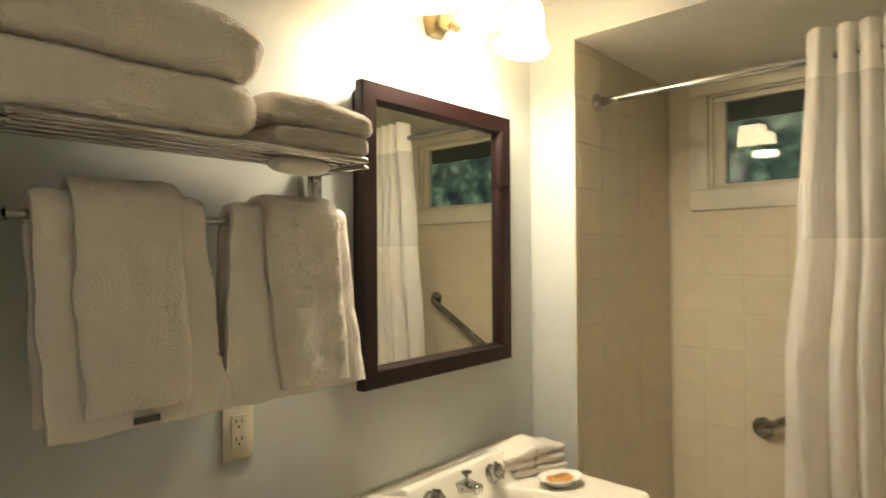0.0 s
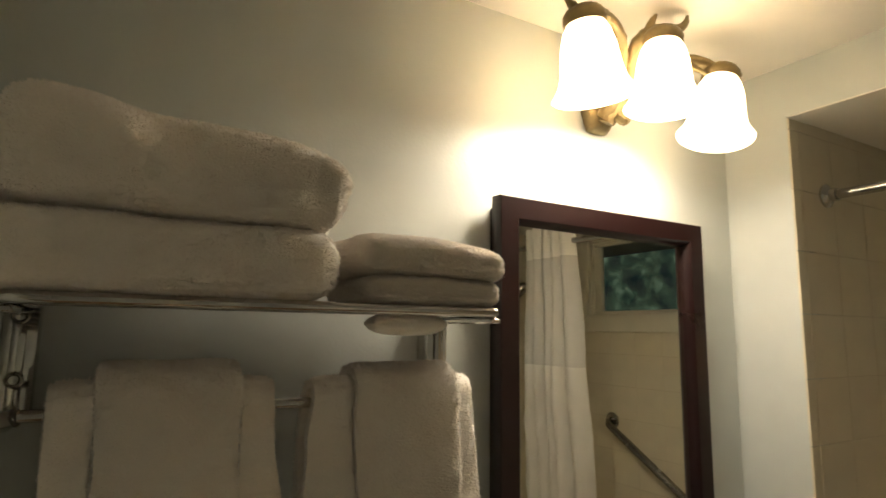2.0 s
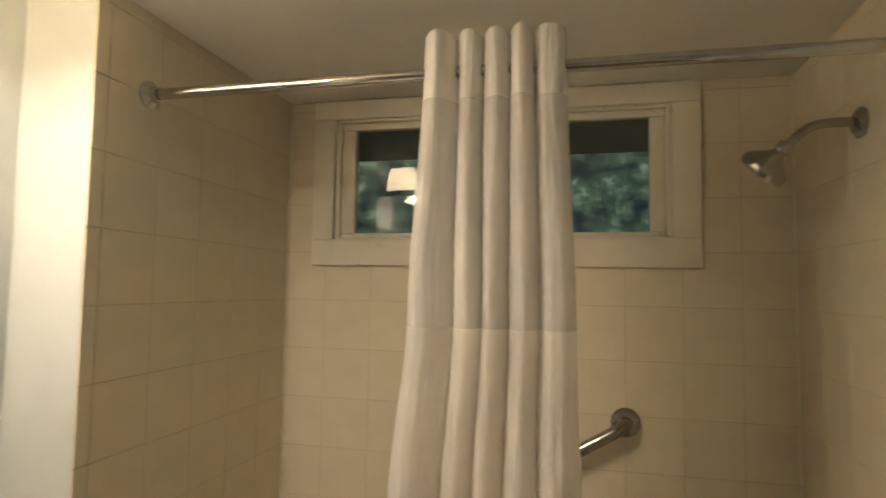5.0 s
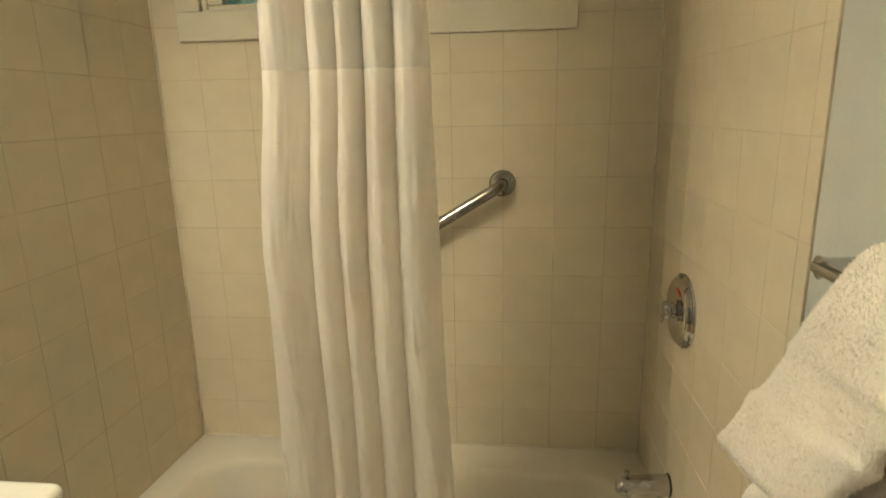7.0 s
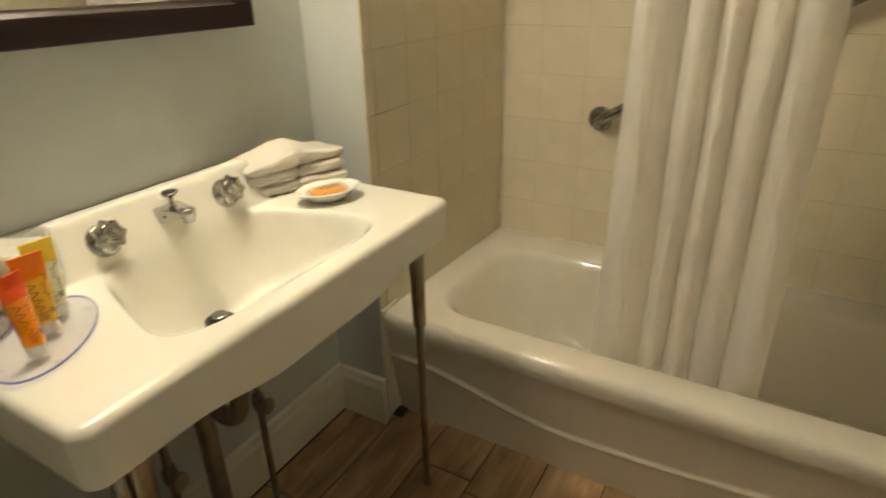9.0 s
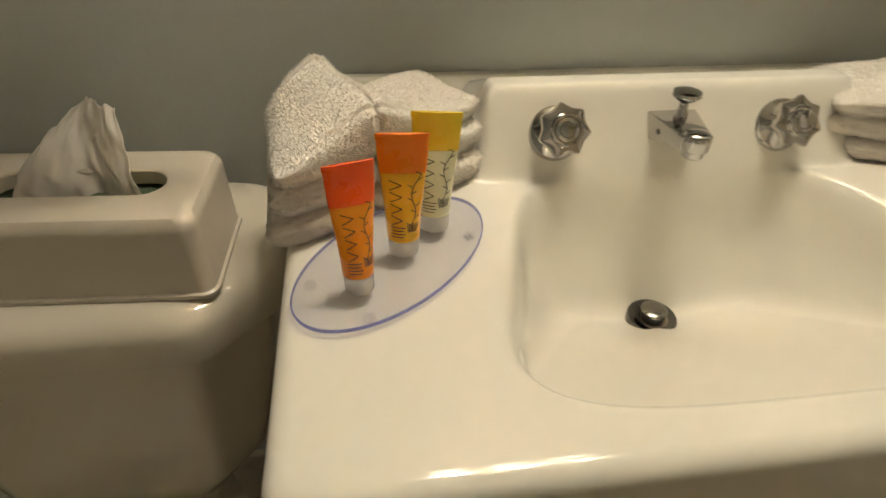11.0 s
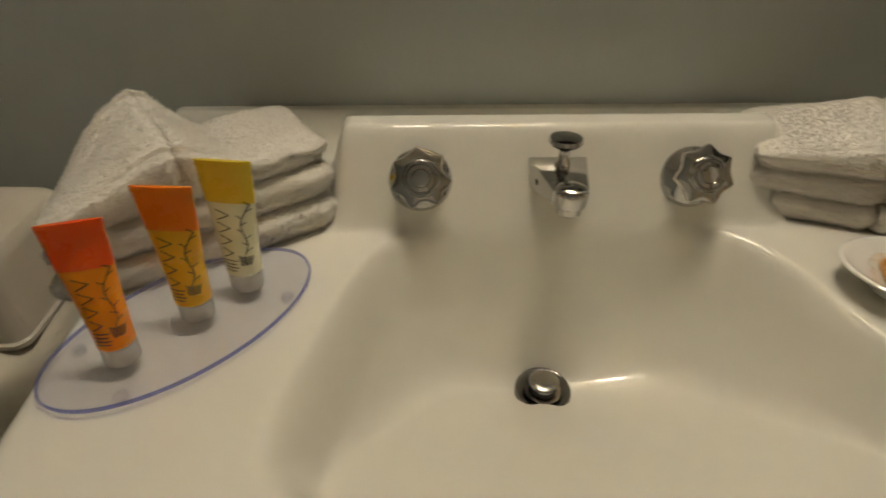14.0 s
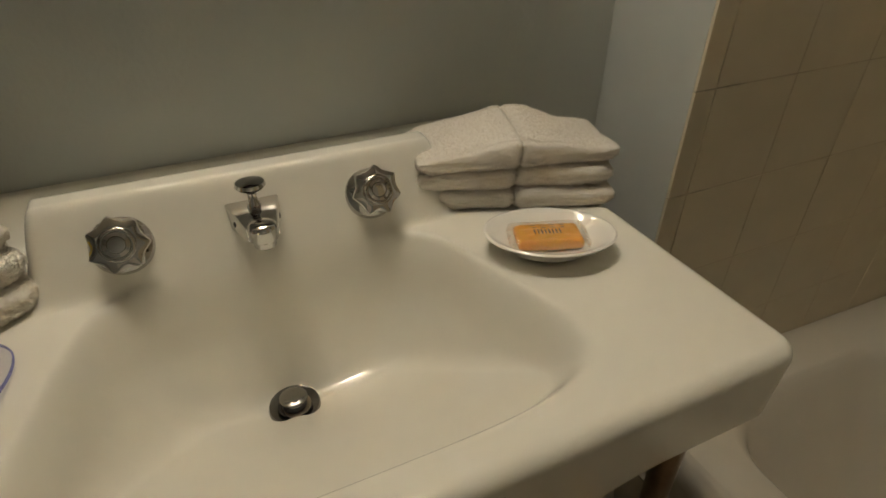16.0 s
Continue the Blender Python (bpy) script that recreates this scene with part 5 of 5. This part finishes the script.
part("seat_lid", add_loft(bmesh.new(), [egg(0.4185, 0.174, -0.268, -0.71), egg(0.430, 0.182, -0.262, -0.72), egg(0.438, 0.170, -0.27, -0.70), egg(0.441, 0.10, -0.34, -0.62)]), M_WC, wc)

# ---- toilet brush ----
tbz = thing("toilet_brush", "grey-white plastic toilet brush in its holder", "toilet brush", (-1.014, -0.088, 0))
part("holder", lathe([(0, 0), (0.060, 0), (0.062, 0.02), (0.058, 0.07), (0.045, 0.12), (0.026, 0.155), (0.024, 0.165), (0, 0.165)]), M_BRUSH, tbz)
part("handle", tube([(0, 0.012, 0.15), (0.002, 0.008, 0.30), (0.006, 0.0, 0.50), (0.007, 0.0, 0.515)], [0.0125, 0.0135, 0.0145, 0.009]), M_BRUSH, tbz)

# ---- waste bin ----
bn = thing("waste_bin", "black waste bin with a clear plastic liner under the basin", "waste bin", (-0.318, -0.135, 0))
part("bin_body", lathe([(0, 0.0), (0.090, 0.0), (0.094, 0.01), (0.108, 0.26), (0.112, 0.268), (0.106, 0.268), (0.100, 0.255), (0.088, 0.012), (0, 0.012)], seg=40), M_RUBBER, bn)
crump = lambda a, h: 1 + 0.022 * math.sin(7 * a + 30 * h) + 0.016 * math.sin(13 * a - 44 * h) + 0.010 * math.sin(23 * a)
part("liner", lathe([(0.119, 0.17), (0.121, 0.22), (0.121, 0.262), (0.119, 0.280), (0.108, 0.282), (0.092, 0.24), (0.078, 0.15), (0.058, 0.06), (0.0, 0.05)], seg=96, wave=crump), M_LINER, bn, "crumpled clear bin liner")
xs = thing("pipe_box", "black plastic clean-out fitting on the floor", "fitting", (0.598, -0.152, 0))
part("fitting_body", box((-0.02, -0.02, 0), (0.02, 0.012, 0.012), 0.002), M_RUBBER, xs)

# ---- tissue box ----
tx = thing("tissue_box", "off-white plastic tissue box cover with a tissue pulled up", "tissue box", (-0.572, -0.142, 0.7855), -3)


def cover():
    bm = bmesh.new()
    n = 10
    def rr(w, d, r, z):
        pts = []
        for cx, cy, a0 in ((w - r, d - r, 0), (-w + r, d - r, 90), (-w + r, -d + r, 180), (w - r, -d + r, 270)):
            for k in range(n):
                a = radians(a0 + 90 * k / (n - 1))
                pts.append(Vector((cx + r * math.cos(a), cy + r * math.sin(a), z)))
        return pts
    def slot(w, d, z):
        pts = []
        for cx, cy, a0 in ((w - d + 0.006, 0, 0), (-w + d + 0.006, 0, 90), (-w + d + 0.006, 0, 180), (w - d + 0.006, 0, 270)):
            for k in range(n):
                a = radians(a0 + 90 * k / (n - 1))
                pts.append(Vector((cx + d * math.cos(a), cy + d * math.sin(a), z)))
        return pts
    W, D = 0.1235, 0.066
    rings = [rr(W - 0.004, D - 0.004, 0.012, 0.0), rr(W, D, 0.014, 0.0), rr(W, D, 0.014, 0.004), rr(W - 0.0025, D - 0.0025, 0.013, 0.0055), rr(W - 0.003, D - 0.003, 0.013, 0.008),
             rr(W - 0.0045, D - 0.004, 0.014, 0.071), rr(W - 0.0055, D - 0.005, 0.014, 0.078), rr(W - 0.0095, D - 0.009, 0.014, 0.0835), rr(W - 0.019, D - 0.018, 0.014, 0.0858),
             slot(0.077, 0.0215, 0.0845), slot(0.0755, 0.020, 0.083), slot(0.0755, 0.020, 0.070)]
    add_loft(bm, rings, caps=False)
    return bm


part("cover", cover(), M_BOX, tx)
part("carton", box((-0.105, -0.053, 0.004), (0.105, 0.053, 0.066)), M_GREEN, tx, smooth=False)


def tissue():
    """A pulled-up sheet: a pinched fan with soft creases."""
    bm = bmesh.new()
    rows = []
    for j in range(37):
        v = j / 36
        row = []
        for i in range(61):
            ang = lerp(-1, 1, i / 60)
            xl, xr = -0.054 + 0.026 * v ** 3.5 + 0.004 * v, 0.064 - 0.024 * v
            x = lerp(xl, xr, 0.5 + 0.5 * ang) + 0.002 * noise.noise(Vector((ang * 3, v * 6, 1)))
            y = 0.050 * v ** 1.2 + 0.012 * math.cos(ang * 2.0) - 0.008 + (0.002 + 0.006 * v) * math.sin(4.5 * ang + 2.0 * v) + 0.004 * noise.noise(Vector((ang * 5, v * 4, 2))) + 0.006 * abs(noise.noise(Vector((ang * 2.5 + v, v * 2.5, 9))))
            z = 0.060 + 0.080 * v * (1 - 0.16 * (ang - 0.55) ** 2) + 0.004 * v * noise.noise(Vector((ang * 7, v * 3, 7)))
            row.append(Vector((x, y, z)))
        rows.append(row)
    return add_loft(bm, rows, close=False, caps=False)


ts = part("tissue", tissue(), M_TISSUE, tx, "thin white paper tissue")
so = ts.modifiers.new("thickness", "SOLIDIFY")
so.thickness = 0.0006

# ---- wrapped roll ----
M_WRAP = material("wrapper_paper", (0.56, 0.44, 0.17), 0.5, spots=0.12, scale=30, bump=0.005, bump_scale=60)
M_LABEL = material("pale_label", (0.62, 0.62, 0.60), 0.5, spots=0.03)
M_NAVY = material("navy_ink", (0.03, 0.04, 0.09), 0.6, spots=0.05)
rl = thing("toilet_roll", "spare toilet roll in a yellow-beige paper wrapper", "toilet roll", (-0.762, -0.105, 0.785), 18)
wr = lambda a, h: 1 + 0.02 * math.sin(9 * a + h * 60) + 0.014 * math.sin(21 * a) * (1 if h > 0.1 or h < 0.01 else 0.3)
wrapper = lathe([(0, 0.0), (0.045, 0.0), (0.056, 0.006), (0.060, 0.014), (0.0605, 0.05), (0.060, 0.098), (0.056, 0.110), (0.045, 0.117), (0.030, 0.118), (0.018, 0.109), (0.0, 0.106)], seg=72, wave=wr)
bmesh.ops.subdivide_edges(wrapper, edges=wrapper.edges, cuts=2, use_grid_fill=True)
for v in wrapper.verts:
    q = v.co * 55
    v.co += Vector((v.co.x, v.co.y, 0.02 * (v.co.z > 0.1))) * (0.055 * abs(noise.noise(q)) - 0.045 * (v.co.z < 0.095)) * step(0.0, 0.03, v.co.z)
part("wrapper", wrapper, M_WRAP, rl)


def round_patch(bm, r, a0, a1, z0, z1, n=8):
    """A strip lying on a cylinder of radius r."""
    rows = [[Vector((r * math.sin(lerp(a0, a1, i / n)), -r * math.cos(lerp(a0, a1, i / n)), z)) for i in range(n + 1)] for z in (z0, z1)]
    return add_loft(bm, rows, close=False, caps=False)


part("label", round_patch(bmesh.new(), 0.0622, 0.35, 0.95, 0.055, 0.090), M_LABEL, rl)
bm = bmesh.new()
for k in range(11):
    a = 0.42 + 0.045 * k
    round_patch(bm, 0.0626, a, a + (0.026 if k % 3 else 0.016), 0.060, 0.087, 2)
part("barcode", bm, M_NAVY, rl)
for a0, a1, z0, z1 in ((1.02, 1.45, 0.072, 0.075), (1.05, 1.5, 0.062, 0.068), (-0.2, 0.2, 0.044, 0.048), (-0.3, 0.25, 0.026, 0.028), (1.15, 1.28, 0.084, 0.090)):
    part("printed_bar", round_patch(bmesh.new(), 0.0622, a0, a1, z0, z1, 5), M_INK, rl)

# ---- toiletries tray ----
tr = thing("amenity_tray", "clear oval acrylic tray with a blue-tinted edge", "tray", (-0.293, -0.250, DECK), 45)


def oval(a, b, z, n=72):
    return [Vector((a * math.cos(2 * math.pi * k / n), b * math.sin(2 * math.pi * k / n), z)) for k in range(n)]


TA, TB = 0.101, 0.0545
part("plate", add_loft(bmesh.new(), [oval(TA - 0.0015, TB - 0.0015, 0.0032), oval(TA - 0.001, TB - 0.001, 0.0088), oval(TA - 0.004, TB - 0.004, 0.0092)]), M_ACRYL, tr)
part("edge", add_loft(bmesh.new(), [oval(TA, TB, 0.0045), oval(TA + 0.0005, TB + 0.0005, 0.006), oval(TA, TB, 0.0075), oval(TA - 0.0008, TB - 0.0008, 0.0075), oval(TA - 0.0008, TB - 0.0008, 0.0045), oval(TA, TB, 0.0045)], caps=False), M_EDGE, tr)
for sx, sy in ((-0.066, 0.030), (-0.064, -0.030), (0.062, 0.030), (0.064, -0.030)):
    part("foot", lathe([(0, 0.0), (0.0045, 0.0), (0.005, 0.001), (0.005, 0.0032), (0, 0.0032)], (sx, sy, 0.0), seg=20), M_ACRYL, tr)


def tube_bottle(x, y, rz, lean, m_top, m_body, label, wide=1.0):
    t = thing("lotion_tube", label, "toiletry tube", (x, y, DECK + 0.0095), rz, group="toiletry tubes")
    t.matrix_basis = pose(x, y, DECK + 0.0095, lean, 0, rz)
    sec = lambda z: (lerp(0.0122, 0.0178, step(0.02, 0.112, z) * 0.65 + 0.35 * (z - 0.018) / 0.094), max(0.0009, 0.0122 * (1 - step(0.012, 0.112, z) * 0.72 - 0.26 * max(0, (z - 0.03) / 0.082)) if z < 0.1135 else 0.0009))

    def ring(z, g=0.0, n=40):
        a, b = sec(z)
        return [Vector(((a + g) * math.cos(2 * math.pi * k / n), (b + g) * math.sin(2 * math.pi * k / n), z)) for k in range(n)]
    part("cap", lathe([(0, 0.0), (0.0108, 0.0), (0.0114, 0.001), (0.0116, 0.016), (0.0105, 0.0172), (0, 0.0172)], seg=40), M_FROST, t, "frosted clear screw cap")
    part("body", add_loft(bmesh.new(), [ring(0.0172, -0.002), ring(0.018)] + [ring(lerp(0.018, 0.083, k / 12)) for k in range(1, 13)]), m_body, t)
    part("top", add_loft(bmesh.new(), [ring(lerp(0.083, 0.112, k / 8), 0.0002) for k in range(9)] + [ring(0.1185, 0.0002)]), m_top, t, "crimped coloured tube end")
    part("crimp", add_loft(bmesh.new(), [ring(0.1135, 0.0007), ring(0.1185, 0.0007), ring(0.1188, 0.0002)]), m_top, t)
    bm = bmesh.new()

    def mark(u0, z0, u1, z1, w, steps=4):
        """A thin printed stroke on the front, u from -1 to 1 across the tube."""
        d = Vector((u1 - u0, (z1 - z0) / 0.013))
        d = Vector((d.y, -d.x)).normalized() * w
        pa, pb = [], []
        for k in range(steps + 1):
            s = k / steps
            for out, sg in ((pa, 1), (pb, -1)):
                u = lerp(u0, u1, s) + sg * d.x / 0.013
                z = lerp(z0, z1, s) + sg * d.y
                a, b = sec(z)
                u = max(-0.97, min(0.97, u))
                out.append(Vector(((a + 0.0002) * u, -(b + 0.00035) * math.sqrt(1 - u * u), z)))
        add_loft(bm, [pa, pb], close=False, caps=False)
    # name block: plain strokes, running up the tube
    for k in range(4):
        z = 0.036 + 0.0108 * k
        mark(-0.62, z, -0.06, z + 0.0046, 0.00036)
        mark(-0.06, z + 0.0046, -0.62, z + 0.0088, 0.00036)
    # sprig
    zz, uu = 0.030, 0.55
    for k in range(9):
        z2, u2 = 0.030 + 0.0058 * (k + 1), 0.42 + 0.18 * math.sin(k * 0.9) + 0.03 * k
        mark(uu, zz, u2, z2, 0.00026, 2)
        mark(u2, z2, u2 + (0.24 if k % 2 else -0.24), z2 + 0.0026, 0.0003, 2)
        uu, zz = u2, z2
    for k in range(7):
        mark(0.30 + 0.07 * k, 0.029, 0.22 + 0.10 * k, 0.037, 0.00028, 2)
    for k in range(4):
        mark(-0.70, 0.0335 - 0.0032 * k, 0.12 - 0.1 * (k % 2), 0.0335 - 0.0032 * k, 0.00042, 4)
    part("print", bm, M_INK, t, normals=False)
    t.scale = (0.97 * wide, 0.96, 0.885)
    return t


tube_bottle(-0.3225, -0.290, 14, -4, M_RED, M_ORANGE, "orange gel tube with a red-orange end standing on its cap")
tube_bottle(-0.2855, -0.249, -4, -2, M_TANGER, M_AMBER, "amber tube with an orange end standing on its cap", 1.10)
tube_bottle(-0.2565, -0.218, -8, -3, M_YELLOW, M_CREAM, "cream lotion tube with a yellow end standing on its cap", 1.12)

# ---- washcloths ----
def washcloth(w, d, z0, z1, seed, peak=0.0, off=0.0, skew=0.0, run=(0.40, 0.40), droop=0.0):
    """One cloth folded to its middle: two soft rolls that meet in a cleft; peak: the tent of the uppermost."""
    bm = bmesh.new()
    nx, nr = 60, 56
    hz, cz = (z1 - z0) / 2, (z0 + z1) / 2
    for inner, outer, reach in ((off, -w / 2, run[0]), (off, w / 2, run[1])):
        way = 1 if outer > inner else -1
        rings = []
        for i in range(nx + 1):
            t = 0.5 - 0.5 * math.cos(math.pi * i / nx)           # 0 at the cleft, 1 at the outer end
            x = lerp(inner - way * 0.0015, outer, t)
            near, far = abs(x - inner) + 0.0015, abs(outer - x)
            e = math.sqrt(max(0.002, 1 - max(0.0, 1 - min(near / (0.9 * hz), far / (1.5 * hz))) ** 2))
            tent = peak * max(0.0, 1 - abs(x - off) / (reach * w)) ** 1.15
            fat = 1 - 0.10 * t - droop * t + 0.12 * noise.noise(Vector((x * 18, seed, 2.0)))
            ring = []
            for k in range(nr):
                a = 2 * math.pi * k / nr
                c, sn = math.cos(a), math.sin(a)
                u, v = max(-1.0, min(1.0, 3.0 * c)), sn
                r = hz * e
                y = math.copysign(d / 2 * (0.94 + 0.06 * e) - hz, c) * min(1.0, abs(c) * 6) + hz * (0.4 + 0.6 * e) * c
                z = cz + r * math.copysign(abs(sn) ** 0.8, sn) * (fat if sn > 0 else 1)
                if v > 0 and peak:
                    z += tent * min(1.0, v * 1.6) * (0.72 + 0.28 * u)
                q = Vector((x * 20, y * 20, z * 20 + seed))
                n1, n2 = noise.noise(q), noise.noise(q * 2.6 + Vector((5, 1, 2)))
                # edges of the folded layers along the front
                y += 0.0009 * math.exp(-((v + 0.05) / 0.13) ** 2) * (1 if u < 0 else 0)
                sx = skew * (y + d / 2) * max(0.0, (inner - x) / w * 2) ** 2
                ring.append(Vector((x + sx + 0.004 * n1, y + 0.005 * noise.noise(q * 0.8 + Vector((3, 0, 0))) + 0.0016 * n2, z + (0.0045 * n1 + 0.0012 * n2) * (1 if v > -0.5 else 0.15))))
            rings.append(ring)
        add_loft(bm, rings)
    return bm


def washcloth_stack(x, y, rz, w, d, off, peaks, seed, skew=0.0, run=(0.40, 0.40)):
    z = 0.0
    for k, (h, pk) in enumerate(peaks):
        t = thing("washcloth", "white terry washcloth folded in a stack on the basin" if not pk else "white terry washcloth folded to a peak on its stack", "washcloth",
                  (x, y, DECK + z), rz + (k - 1) * 2.5, group="washcloths")
        ob = part("cloth", washcloth(w * (1 - 0.02 * k), d * (1 - 0.03 * k), 0.0, h, seed + k * 7, pk, off, skew=skew, run=run, droop=0.45 if pk else 0.05), M_CLOTH, t)
        pile(ob, 26000, 0.0020, 0.0007, seed + k)
        z += h - 0.003


washcloth_stack(-0.317, -0.140, 31, 0.232, 0.104, -0.010, ((0.033, 0), (0.034, 0), (0.025, 0.042)), 40, 0.6, (0.44, 0.20))
washcloth_stack(0.300, -0.108, -17, 0.244, 0.105, 0.0, ((0.028, 0), (0.030, 0), (0.023, 0.022)), 70, 0.0, (0.48, 0.46))

# ---- soap dish ----
sd = thing("soap_dish", "small white oval porcelain soap dish", "soap dish", (0.272, -0.243, DECK), -24)
M_DISH = material("white_porcelain", (0.82, 0.80, 0.74), 0.1, spots=0.02, coat=0.4)
DA, DB = 0.069, 0.047
part("dish", add_loft(bmesh.new(), [oval(0.030, 0.020, 0.0), oval(0.034, 0.023, 0.001), oval(0.044, 0.030, 0.007), oval(0.058, 0.040, 0.020), oval(DA - 0.001, DB - 0.001, 0.0235), oval(DA, DB, 0.0255), oval(DA - 0.002, DB - 0.002, 0.0265),
                                    oval(DA - 0.005, DB - 0.005, 0.0255), oval(DA - 0.012, DB - 0.011, 0.0195), oval(DA - 0.022, DB - 0.019, 0.0155), oval(0.034, 0.020, 0.0125), oval(0.01, 0.006, 0.012)]), M_DISH, sd)
sp = thing("soap_bar", "orange soap bar in a clear crinkled wrapper", "soap", (0.270, -0.244, DECK + 0.0118), -20)
sp.scale = (1.18, 1.15, 1.1)
part("bar", box((-0.029, -0.0165, 0.0008), (0.029, 0.0165, 0.0125), 0.005, 3), M_SOAP, sp)
crk = bmesh.new()
add_box(crk, (-0.035, -0.0190, 0.0), (0.035, 0.0190, 0.0142), 0.006, 3)
bmesh.ops.subdivide_edges(crk, edges=crk.edges, cuts=5, use_grid_fill=True)
for v in crk.verts:
    v.co += Vector((0.0022, 0.0016, 0.0022)) * noise.noise(v.co * 150) + Vector((0.0006, 0.0006, 0.0014)) * noise.noise(v.co * 420)
    v.co.z = max(0.0002, v.co.z)
part("wrapper", crk, M_FILM, sp, "clear plastic film wrapper", smooth=False)
bm = bmesh.new()
for k in range(8):
    add_box(bm, (-0.013 + 0.0032 * k, -0.003, 0.01255), (-0.0118 + 0.0032 * k, 0.004, 0.0128))
for k in range(4):
    add_box(bm, (-0.014 + 0.0085 * k, 0.0065, 0.01255), (-0.010 + 0.0085 * k, 0.0074, 0.0128))
    add_box(bm, (-0.014 + 0.0085 * k, 0.0105, 0.01255), (-0.010 + 0.0085 * k, 0.0112, 0.0128))
part("print", bm, M_INK, sp, smooth=False)

# ---- floor planks ----
PW = 0.163
plank_cache = {}


def slab_mesh(key, name, w, h, t, bev, mat):
    """A bevelled slab: w along x, h along y, thickness t up from z 0."""
    if key not in plank_cache:
        bm = bmesh.new()
        a, b = w / 2, h / 2
        rings = [[Vector((sx * (a - g), sy * (b - g), z)) for sx, sy in ((-1, -1), (1, -1), (1, 1), (-1, 1))] for g, z in ((0, 0), (0, t - bev), (bev * 0.3, t - bev * 0.3), (bev, t))]
        add_loft(bm, rings)
        bmesh.ops.recalc_face_normals(bm, faces=bm.faces)
        me = bpy.data.meshes.new(name)
        bm.to_mesh(me)
        bm.free()
        me.materials.append(mat)
        plank_cache[key] = me
    return plank_cache[key]


def lay(name, me, m, parent):
    ob = bpy.data.objects.new(name, me)
    scene.collection.objects.link(ob)
    ob.parent = parent
    ob.matrix_basis = m
    return ob


rnd = random.Random(4)
row = 0
y = 0.013
while y > -1.62:
    y1 = y - PW
    starts = {0: -0.43, 1: 0.18, 2: -0.15, 3: 0.42}
    x = starts[row % 4] - 2.44
    while x < 0.66:
        a, b = max(x, X_LEFT - 0.10), min(x + 0.61, 0.655)
        if b - a > 0.03:
            w, h = b - a - 0.004, PW - 0.004
            lay("plank", slab_mesh(("p", round(w, 3), round(h, 3)), "plank", w, h, 0.0045, 0.0012, M_PLANK),
                pose((a + b) / 2, (y + y1) / 2, -0.0045 + rnd.uniform(-0.0003, 0.0003)), floor)
        x += 0.61
    y = y1
    row += 1

# ---- wall tiles ----
TP = 0.154
GAP = 0.0018


def tile_wall(parent, turn, to_world, u_edges, v_edges, holes=(), keep=lambda u0, u1, v0, v1: True):
    """Tiles between the joint lines. to_world: from along-the-wall and height to a place on the tile's back plane."""
    for u0, u1 in zip(u_edges, u_edges[1:]):
        for v0, v1 in zip(v_edges, v_edges[1:]):
            a0, a1, b0, b1 = u0, u1, v0, v1
            if not keep(a0, a1, b0, b1):
                continue
            gone = False
            for h0, h1, k0, k1 in holes:
                if a1 <= h0 or a0 >= h1 or b1 <= k0 or b0 >= k1:
                    continue
                opts = [(a0, min(a1, h0), b0, b1), (max(a0, h1), a1, b0, b1), (a0, a1, b0, min(b1, k0)), (a0, a1, max(b0, k1), b1)]
                best = max(opts, key=lambda q: max(0, q[1] - q[0]) * max(0, q[3] - q[2]))
                a0, a1, b0, b1 = best
                gone = a1 - a0 < 0.012 or b1 - b0 < 0.012
            w, h = a1 - a0 - GAP, b1 - b0 - GAP
            if gone or w < 0.006 or h < 0.006:
                continue
            me = slab_mesh(("t", round(w, 4), round(h, 4)), "tile", w, h, 0.0048, 0.0006, M_TILE)
            p = to_world((a0 + a1) / 2, (b0 + b1) / 2)
            tilt = Matrix.Rotation(radians(rnd.uniform(-0.05, 0.05)), 4, "X") @ Matrix.Rotation(radians(rnd.uniform(-0.05, 0.05)), 4, "Y")
            lay("tile", me, Matrix.Translation(p) @ turn @ tilt, parent)


def lines(lo, hi, origin):
    """Joint lines at the tile's pitch through origin, with the ends."""
    k = math.ceil((lo - origin) / TP)
    out = [lo]
    while origin + k * TP < hi - 0.006:
        if origin + k * TP > lo + 0.006:
            out.append(origin + k * TP)
        k += 1
    return out + [hi]


STAND = Matrix.Rotation(radians(90), 4, "X")            # slab's face to -y, its y to z
ZS = lines(0.350, Z_ALC - 0.004, 1.2545)
hole = [(WY0 - 0.03, WY1 + 0.03, WZ0 - 0.03, WZ1 + 0.03)]
tile_wall(we, Matrix.Rotation(radians(-90), 4, "Z") @ STAND, lambda u, v: Vector((X_BACK + 0.0044, u, v)), lines(Y_SHOW, Y_END, -1.357), ZS, hole)
te = bpy.data.objects["wall_tub_end"]
ux = [X_RET, X_RET + 0.036] + lines(X_RET + 0.036, X_BACK, X_BACK)[1:]
tile_wall(te, STAND, lambda u, v: Vector((u, Y_END + 0.0044, v)), ux, ZS)
ts_ = bpy.data.objects["wall_shower_end"]
us = [0.452, 0.488] + lines(0.488, X_BACK, X_BACK)[1:]
ZL = lines(0.004, Z_ALC - 0.004, 1.2545)
tile_wall(ts_, Matrix.Rotation(radians(180), 4, "Z") @ STAND, lambda u, v: Vector((u, Y_SHOW - 0.0044, v)), us, ZL, keep=lambda a, b, c, d: d > 0.36 or b < 0.56)
